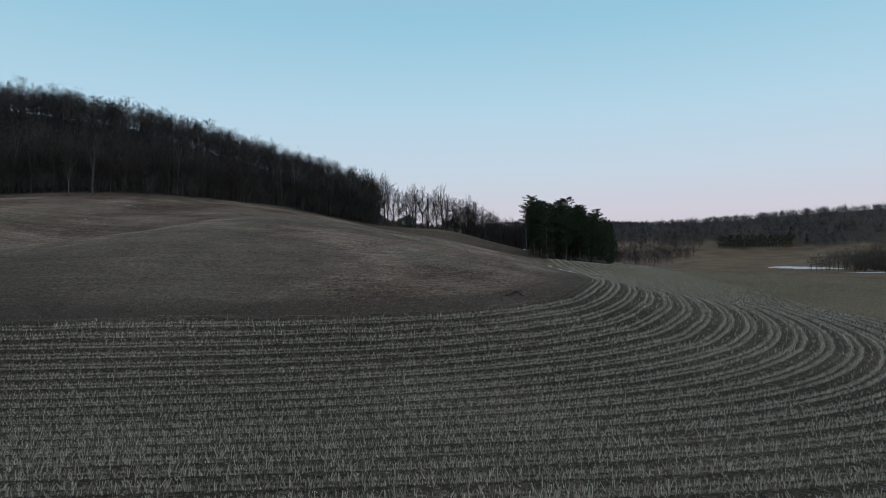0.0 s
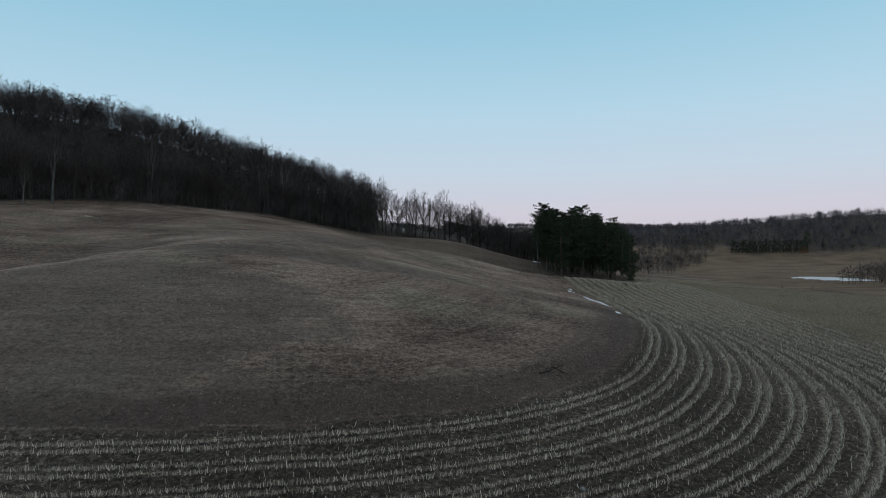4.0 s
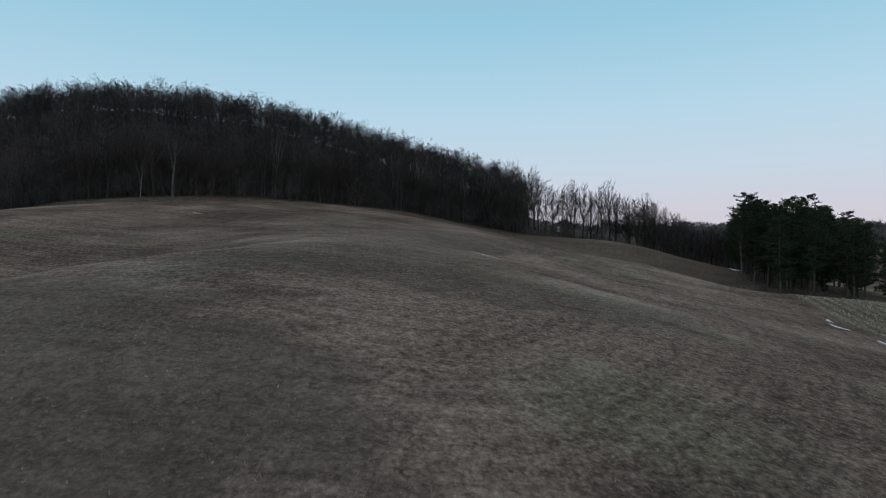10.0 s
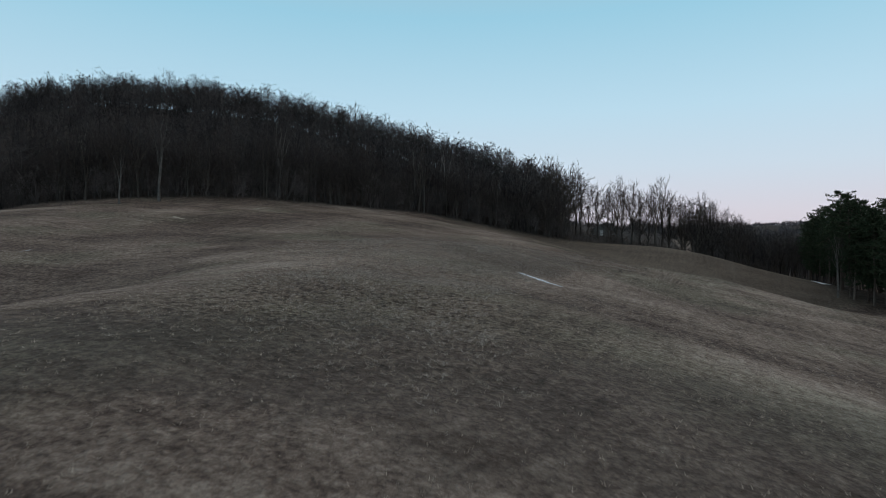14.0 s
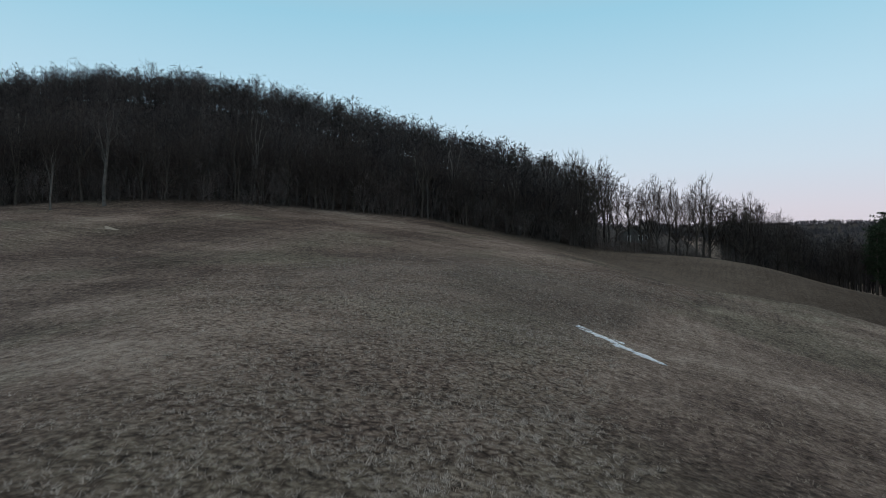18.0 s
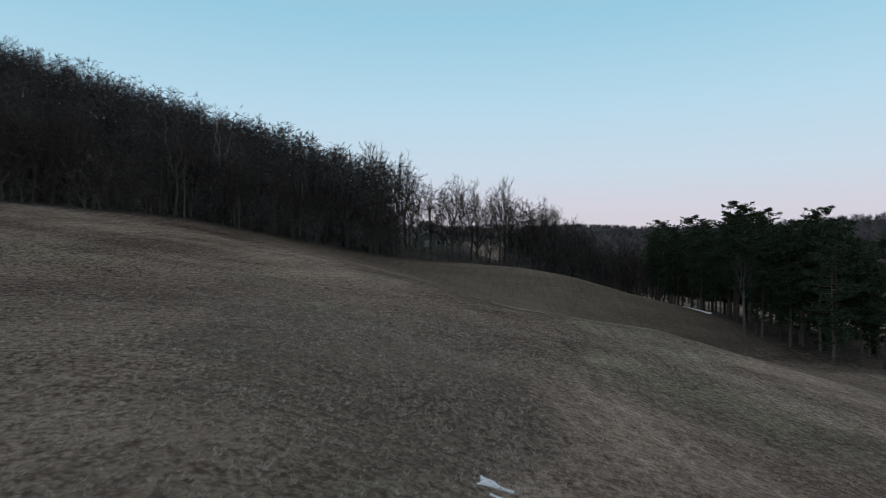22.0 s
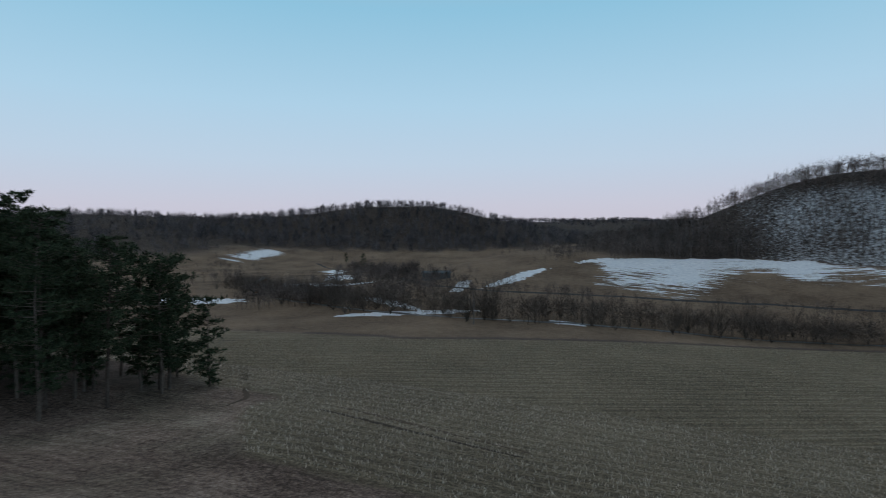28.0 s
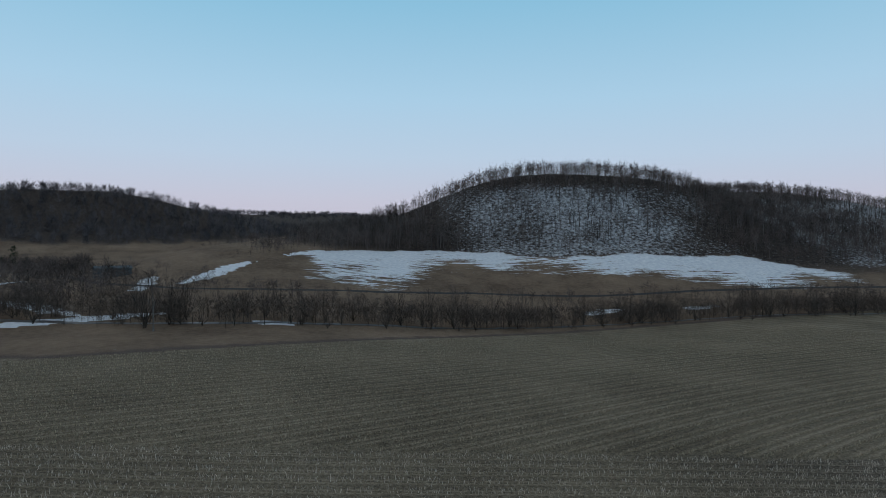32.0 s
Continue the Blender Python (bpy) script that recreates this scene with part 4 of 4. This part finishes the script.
tx, ty, off, rough, ok = grass_spots(260000, 24)
ok &= (r2.random(len(tx)) < 0.30 + 0.3 * fnoise(tx, ty, 9.0, 2.2)) & (r2.random(len(tx)) < 1.25 - off / 24)
tx, ty = tx[ok], ty[ok]
tufts("dry_grass", tx, ty, r2.uniform(0.07, 0.17, len(tx)), 8, BLADE, "short dry hay-field grass in tufts", "grass", 8)
tx, ty, off, rough, ok = grass_spots(230000, 30)
ok &= (r2.random(len(tx)) < rough * (0.55 + 0.5 * fnoise(tx, ty, 5.0, 3.1))) & (r2.random(len(tx)) < 1.2 - off / 30)
tx, ty = tx[ok], ty[ok]
tufts("grass_clump", tx, ty, r2.uniform(0.15, 0.30, len(tx)), 18, island("clump_blade", (0.15, 0.124, 0.106), (0.64, 0.555, 0.485)), "pale bleached clumps of rough uncut grass", "grass", 18, 0.03, (0.15, 0.5))
# chaff and leaves between the stalks
n = 120000
tx, ty = r2.uniform(-45, 50, n), 9 + 80 * r2.random(n) ** 1.4
ok = (edge_distance(tx, ty) > 0.5) & (across(tx, ty) < -96)
tx, ty = tx[ok], ty[ok]
tufts("corn_litter", tx, ty, r2.uniform(0.07, 0.22, len(tx)), 2, STALK, "broken pale corn leaves and chaff on the soil", "litter", 12, 0.07, (0.05, 0.35))
n = 9000
tx = r2.uniform(-75, 29, n * 2)
ty = r2.uniform(44, 115, n * 2)
e_ = edge_distance(tx, ty)
ok = (e_ < 0.3) & (e_ > -5.5)
tx, ty = tx[ok], ty[ok]
tufts("tall_weeds", tx, ty, r2.uniform(0.15, 0.42, len(tx)) * np.where(ty > 72, 0.5, 1.0), 8, island("weed", (0.09, 0.068, 0.055), (0.3, 0.24, 0.195)), "dark brown tall dead weeds along the field margin", "weeds", 10)


# ---- small things ----
def ribbon(name, pts, widths, mat, lift, label, category, kind="", step=0.5, wobble=0.0, seed=1, parent=None):
    """A strip with thickness, draped over the ground."""
    r = np.random.default_rng(seed)
    line = smooth_line(pts, step)
    t = np.gradient(line, axis=0)
    t /= np.hypot(*t.T)[:, None]
    nrm = np.stack([-t[:, 1], t[:, 0]], 1)
    w = np.interp(np.linspace(0, 1, len(line)), np.linspace(0, 1, len(widths)), widths)
    a = w / 2 + r.normal(0, wobble, len(w)) * (w > 0.15)
    b = w / 2 + r.normal(0, wobble, len(w)) * (w > 0.15)
    rows_ = [line + nrm * (a + 0.05)[:, None], line + nrm * (a * 0.7)[:, None], line - nrm * (b * 0.7)[:, None], line - nrm * (b + 0.05)[:, None]]
    s = Shape()
    for k, row in enumerate(rows_):
        z = ground(row[:, 0], row[:, 1]) + (lift if k in (1, 2) else -0.03)
        s.v += [np.array(p) for p in np.c_[row, z]]
    n = len(line)
    for k in range(3):
        s.f += [(k * n + i, k * n + i + 1, (k + 1) * n + i + 1, (k + 1) * n + i) for i in range(n - 1)]
    return tagged(new(name, mesh_of(name, s.v, s.f, mat)), label, category, kind=kind)


for pts, wd, sd in (([(-22.2, 145.3), (-21.2, 144.6), (-20.2, 143.4), (-19.4, 141.6), (-18.2, 140.3), (-17.6, 139.0), (-17.0, 138.4)], (0.1, 0.5, 0.8, 0.55, 0.35, 0.9, 0.5, 0.95, 0.7, 0.2), 2), ([(-19.9, 144.1), (-19.2, 143.0)], (0.1, 0.3, 0.1), 9), ([(-22.3, 146.6), (-21.8, 146.0), (-21.3, 145.9)], (0.1, 0.4, 0.1), 3),
                    ([(26.0, 117), (26.1, 122), (25.8, 128), (25.6, 133)], (0.15, 0.6, 0.9, 0.7, 0.3), 4), ([(25.2, 139), (25.2, 143), (25.3, 146)], (0.1, 0.7, 0.2), 5), ([(26.8, 150), (27.2, 153)], (0.1, 0.5, 0.1), 6),
                    ([(32.5, 240), (34.5, 247), (35.5, 255), (37, 262)], (0.5, 3.2, 4.0, 2.6, 0.6), 7), ([(24.8, 107), (25.4, 111)], (0.1, 0.4, 0.1), 8)):
    ribbon("snow_patch", pts, wd, SNOW, 0.05, "thin strip of old melting snow on the grass", "snow", step=0.2, wobble=0.17, seed=sd)

ASPHALT = varied("asphalt", (0.04, 0.04, 0.042), (0.075, 0.073, 0.072), 1.5)
SOIL = varied("soil", (0.03, 0.022, 0.016), (0.09, 0.066, 0.046), 2.0, relief=0.05)
WATER, _nt, _b = material("stream_water", 0.35)
_b.inputs["Base Color"].default_value = (0.012, 0.014, 0.015, 1)
_b.inputs["Specular IOR Level"].default_value = 0.2
ribbon("road", [(262, -180), (262, -60), (259, 30), (266, 90), (258, 130), (246, 170), (241, 200), (246, 230), (270, 262), (330, 300), (400, 350), (480, 440)], (3.2, 3.2), ASPHALT, 0.06, "narrow asphalt country road across the valley", "road", "structure", 2.0)
ribbon("stream", [(213, -120), (208, -60), (210, 10), (208, 80), (184, 140), (170, 190), (172, 225), (190, 265), (223, 310)], (3.0, 2.2, 3.2, 2.5), WATER, 0.06, "dark narrow stream between brushy banks", "stream", "structure", 1.0, 0.2)
for pts, sd in (([(58, 203.5), (53, 199.5), (47.5, 198)], 11), ([(50, 188), (46.5, 176), (44, 164)], 12), ([(52.5, 187), (48.8, 175), (46, 164)], 13)):
    ribbon("wheel_rut", pts, (0.5, 0.9, 0.6, 0.3), SOIL, 0.03, "dark muddy rut pressed into the stubble", "rut", step=0.4, wobble=0.1, seed=sd)


def box(s, x0, x1, y0, y1, z0, z1):
    b = len(s.v)
    s.v += [np.array(p) for p in ((x0, y0, z0), (x1, y0, z0), (x1, y1, z0), (x0, y1, z0), (x0, y0, z1), (x1, y0, z1), (x1, y1, z1), (x0, y1, z1))]
    s.f += [tuple(b + i for i in q) for q in ((0, 3, 2, 1), (4, 5, 6, 7), (0, 1, 5, 4), (1, 2, 6, 5), (2, 3, 7, 6), (3, 0, 4, 7))]


SIDING = varied("siding", (0.15, 0.148, 0.145), (0.24, 0.235, 0.23), 1.0, 0.7)
SHINGLE = varied("shingle", (0.045, 0.043, 0.043), (0.09, 0.085, 0.08), 2.0)
WHITE = varied("white_paint", (0.68, 0.68, 0.68), (0.8, 0.8, 0.8), 2.0, 0.5)
RUSTY = varied("rusty_boards", (0.11, 0.055, 0.034), (0.24, 0.13, 0.08), 1.0)
STEEL = varied("blue_steel", (0.05, 0.065, 0.075), (0.10, 0.125, 0.14), 1.0, 0.95)
PANE, _nt, _b = material("window_glass", 0.05)
_b.inputs["Base Color"].default_value = (0.02, 0.025, 0.03, 1)
_b.inputs["Specular IOR Level"].default_value = 0.6


def gabled(name, w, d, h, rise, wall_mat, roof_mat, label, category, openings=()):
    """A gabled building with its front gable towards -y. openings: kind, x, z, width, height on the front."""
    root = new(name)
    wall = Shape()
    wall.v += [np.array(p) for p in ((-w / 2, 0, -1.5), (w / 2, 0, -1.5), (w / 2, 0, h), (0, 0, h + rise), (-w / 2, 0, h), (-w / 2, d, -1.5), (w / 2, d, -1.5), (w / 2, d, h), (0, d, h + rise), (-w / 2, d, h))]
    wall.f += [(0, 1, 2, 3, 4), (6, 5, 9, 8, 7), (1, 6, 7, 2), (5, 0, 4, 9), (0, 5, 6, 1)]
    part("wall", mesh_of("wall", wall.v, wall.f, wall_mat), root)
    roof, o, th = Shape(), 0.5, 0.18
    k = rise / (w / 2)
    for sgn in (-1, 1):
        b = len(roof.v)
        for y in (-o, d + o):
            for x, z in ((0, h + rise + 0.02), (sgn * (w / 2 + o), h - k * o + 0.02), (sgn * (w / 2 + o), h - k * o + th), (0, h + rise + th)):
                roof.v.append(np.array((x, y, z)))
        roof.f += [tuple(b + i for i in q) for q in ((0, 1, 2, 3), (7, 6, 5, 4), (3, 2, 6, 7), (0, 4, 5, 1), (1, 5, 6, 2))]
    part("roof", mesh_of("roof", roof.v, roof.f, roof_mat), root)
    for kind, x, z, ww, hh in openings:
        fr = Shape()
        for a in ((x - ww / 2 - 0.12, x - ww / 2, z, z + hh), (x + ww / 2, x + ww / 2 + 0.12, z, z + hh), (x - ww / 2 - 0.12, x + ww / 2 + 0.12, z + hh, z + hh + 0.12), (x - ww / 2 - 0.12, x + ww / 2 + 0.12, z - 0.12, z)):
            box(fr, a[0], a[1], -0.08, 0.02, a[2], a[3])
        if kind == "door":
            leaf = Shape()
            box(leaf, x - ww / 2, x + ww / 2, -0.05, 0.02, z, z + hh)
            ob = part("door", mesh_of("door", leaf.v, leaf.f, WHITE), root, "white door")
            part("door_frame", mesh_of("door_frame", fr.v, fr.f, WHITE), ob)
        else:
            gl = Shape()
            box(gl, x - ww / 2, x + ww / 2, -0.03, 0.02, z, z + hh)
            ob = part("window", mesh_of("window", fr.v, fr.f, WHITE), root, "white window frame")
            part("pane", mesh_of("pane", gl.v, gl.f, PANE), ob)
    return tagged(root, label, category)


def stand(ob, x, y, turn=0.0, sink=0.0):
    ob.matrix_basis = Matrix.Translation((x, y, ground_at(x, y) - sink)) @ Matrix.Rotation(radians(turn), 4, "Z")
    return ob


stand(gabled("house", 9.0, 12.0, 3.0, 2.2, SIDING, SHINGLE, "grey-sided house with a dark gabled roof behind bare trees", "house", (("door", -2.0, 0.1, 1.0, 2.1), ("window", 1.6, 0.9, 1.1, 1.3), ("window", 3.2, 0.9, 0.8, 1.2))), -18, 306, 8)
stand(gabled("shed", 6.5, 5.0, 2.3, 1.0, varied("old_boards", (0.05, 0.045, 0.04), (0.13, 0.115, 0.10), 1.5), varied("tin_roof", (0.3, 0.31, 0.32), (0.5, 0.5, 0.5), 1.0, 0.4), "small weathered board shed with a tin roof", "shed", (("window", 1.6, 0.9, 0.8, 0.8),)), -34, 276, 15)
stand(gabled("barn", 10.0, 14.0, 4.0, 3.0, RUSTY, SHINGLE, "rust-coloured wooden barn beyond the stream brush", "barn"), 244, 330, -50)
stand(gabled("long_shed", 5.0, 13.0, 2.4, 0.8, STEEL, STEEL, "long low blue-grey steel shed across the valley", "shed"), 276, 246, 35)
stand(gabled("small_barn", 7.0, 9.0, 4.0, 2.5, RUSTY, SHINGLE, "small rust-red barn beside a tall conifer", "barn"), 345, 598, -30)

# conifers out in the valley
for x, y, sc in ((446, 376, 0.75), (441, 380, 0.55), (452, 371, 0.5), (351, 604, 0.95), (372, 612, 0.6), (500, 420, 0.6)):
    tagged(plant(pines, pused, 3 if sc < 0.7 else 2, x, y, sc), "lone dark conifer in the valley fields", "tree", "valley conifers")
for n in range(22):
    tagged(plant(pines, pused, 3, 292 + 2.6 * n, 632 - 1.6 * n, rng.uniform(0.75, 0.95)), "dark conifer in a dense row in the valley", "tree", "valley conifer row")

# bare woods in the valley bottom
spots = []
while len(spots) < 900:
    x, y = rng.uniform(60, 420), rng.uniform(400, 760)
    if abs(x - (90 + 0.45 * (y - 400))) < 55 + 0.1 * (y - 400):
        spots.append((x, y, rng.uniform(0.5, 1.0)))
joined("valley_wood", [small_tree(120 + i, 13, 0.36, 40, 0.16, 0.1) for i in range(5)], HILL_TWIG, spots, "brown leafless trees filling the valley bottom", "woods", 21)
spots = []
while len(spots) < 1300:
    i = int(rng.integers(len(STREAM)))
    x, y = STREAM[i] + rng.normal(0, 4, 2) + np.array([14 * rng.random() - 2, 0])
    spots.append((x, y, rng.uniform(0.5, 1.1)))
joined("stream_thicket", [small_tree(130 + i, 7.5, 0.48, 60, 0.05, 0.0) for i in range(6)], BRUSH, spots, "dense leafless thicket on the far stream bank", "thicket", 22)
# thicket at the foot of the wood
spots = []
while len(spots) < 800:
    x = rng.uniform(-200, 40)
    spots.append((x, float(wood_edge(x)) + 0.5 + rng.exponential(3.0), 0.14 + 0.5 * rng.random() ** 1.8))
joined("wood_edge_thicket", [both(broad_tree(140 + i, 10, 0.04, 0.44, 5, 4, 7, 0.045, True)) for i in range(5)], wood_mass("thicket_twig", (0.03, 0.026, 0.025), (0.17, 0.145, 0.135), 0.14), spots, "low tangled brush along the edge of the wood", "thicket", 23)

# lowland wood behind the mound and the pines
spots = []
while len(spots) < 700:
    x, y = rng.uniform(5, 150), rng.uniform(300, 500)
    if x > 8 + 0.12 * (y - 300) + 22 * (y < 325) and x < 60 + 0.45 * (y - 300):
        spots.append((x, y, rng.uniform(0.7, 1.25)))
joined("lowland_wood", [both(broad_tree(150 + i, 15, 0.2, 0.32, 5, 4, 5, 0.07, True)) for i in range(5)], FAR_TWIG, spots, "dark leafless wood on low ground behind the mound", "woods", 24)

# single plants and scraps
for x, y, sc in ((-111, 190, 1.1), (-113, 181, 0.6), (156, 200, 0.62), (31.5, 226, 0.75), (-128, 190, 0.8), (-95, 212, 0.9), (-82, 222, 0.7), (-64, 228, 0.8), (-58, 236, 0.95), (-45, 240, 0.7), (-100, 218, 1.0), (-140, 196, 0.9)):
    tagged(plant(variants, used, 4, x, y, sc), "tall pale-barked leafless tree standing out from the wood", "tree")
for x, y, sc in ((57.5, 202.5, 0.16), (130, 253, 0.3), (138, 247, 0.22), (54.5, 203, 0.12), (63, 207, 0.3), (40, 217, 0.25), (47, 212, 0.22)):
    tagged(plant(bushes, bused, 0, x, y, sc), "small dark leafless bush at the field margin", "bush", "field margin bushes")
for n in range(46):
    x = -32 + 66 * rng.random()
    tagged(plant(bushes, bused, int(rng.integers(4)), x, 256 + 0.6 * (x + 32) + rng.normal(0, 4), rng.uniform(0.3, 0.6)), "low grey leafless bush under the trees", "bush", "bushes on the saddle")


def shape_data(s):
    return s.v, s.f


def branch(seed, length):
    """A fallen branch with a few side twigs."""
    r = np.random.default_rng(seed)
    s = Shape()
    pts = [np.array([0, 0, 0.05])]
    d = unit(np.array([1, 0.2, 0.35]))
    for j in range(5):
        d = unit(d + r.normal(0, 0.2, 3) - np.array([0, 0, 0.08]))
        pts.append(pts[-1] + d * length / 5)
    s.tube(pts, [0.05, 0.045, 0.035, 0.025, 0.018, 0.008], 6)
    for j in range(7):
        q_ = pts[1 + j % 4]
        e = unit(d + r.normal(0, 0.8, 3) + np.array([0, 0, 0.5]))
        s.tube([q_, q_ + e * length * 0.3], [0.02, 0.005], 4)
    return s


for n, (x, y, turn, ln) in enumerate(((-11.5, 60.5, 70, 1.6), (-9.2, 61, 140, 2.2), (7, 67.5, 20, 2.4), (9, 68, 200, 1.8), (14, 52, 160, 1.3))):
    ob = new("fallen_branch", mesh_of("fallen_branch", *shape_data(branch(200 + n, ln)), BARK))
    stand(ob, x, y, turn)
    tagged(ob, "dark fallen branch lying at the field margin", "branch", "fallen branches")
PALE = varied("bare_chalk", (0.24, 0.2, 0.16), (0.46, 0.40, 0.33), 1.5, relief=0.03)
ribbon("bare_patch", [(-90.8, 171.5), (-89, 170.6), (-87.2, 170.4)], (0.3, 1.3, 0.4), PALE, 0.05, "pale bare patch in the upper hayfield", "bare patch", step=0.25, wobble=0.1, seed=31)

# hedgerows and scrub across the valley
spots = []
for a, b, n, spread in (((225, 150), (236, 215), 60, 4), ((236, 215), (300, 290), 110, 9), ((250, 330), (420, 350), 110, 9), ((300, 290), (420, 350), 120, 12), ((420, 350), (500, 400), 70, 10), ((270, 380), (460, 520), 90, 10), ((248, -120), (250, 120), 110, 3), ((300, 200), (345, 190), 60, 6), ((330, 205), (480, 240), 90, 12)):
    for k in range(n):
        u = rng.random()
        spots.append((a[0] + (b[0] - a[0]) * u + rng.normal(0, spread), a[1] + (b[1] - a[1]) * u + rng.normal(0, spread), rng.uniform(0.3, 0.8)))
for cx_, cy_, rx_, ry_, n in ((425, 362, 40, 20, 150), (285, 276, 16, 12, 50), (205, 285, 26, 26, 130), (230, 250, 30, 16, 90), (345, 310, 40, 16, 90)):
    for k in range(n):
        a, r = rng.uniform(0, 6.283), rng.random() ** 0.5
        spots.append((cx_ + rx_ * r * math.cos(a), cy_ + ry_ * r * math.sin(a), rng.uniform(0.5, 1.15)))
joined("valley_hedgerow", [small_tree(160 + i, 10, 0.4, 44, 0.09, 0.02) for i in range(6)], HILL_TWIG, spots, "leafless scrub and hedgerows across the valley fields", "hedgerow", 25)
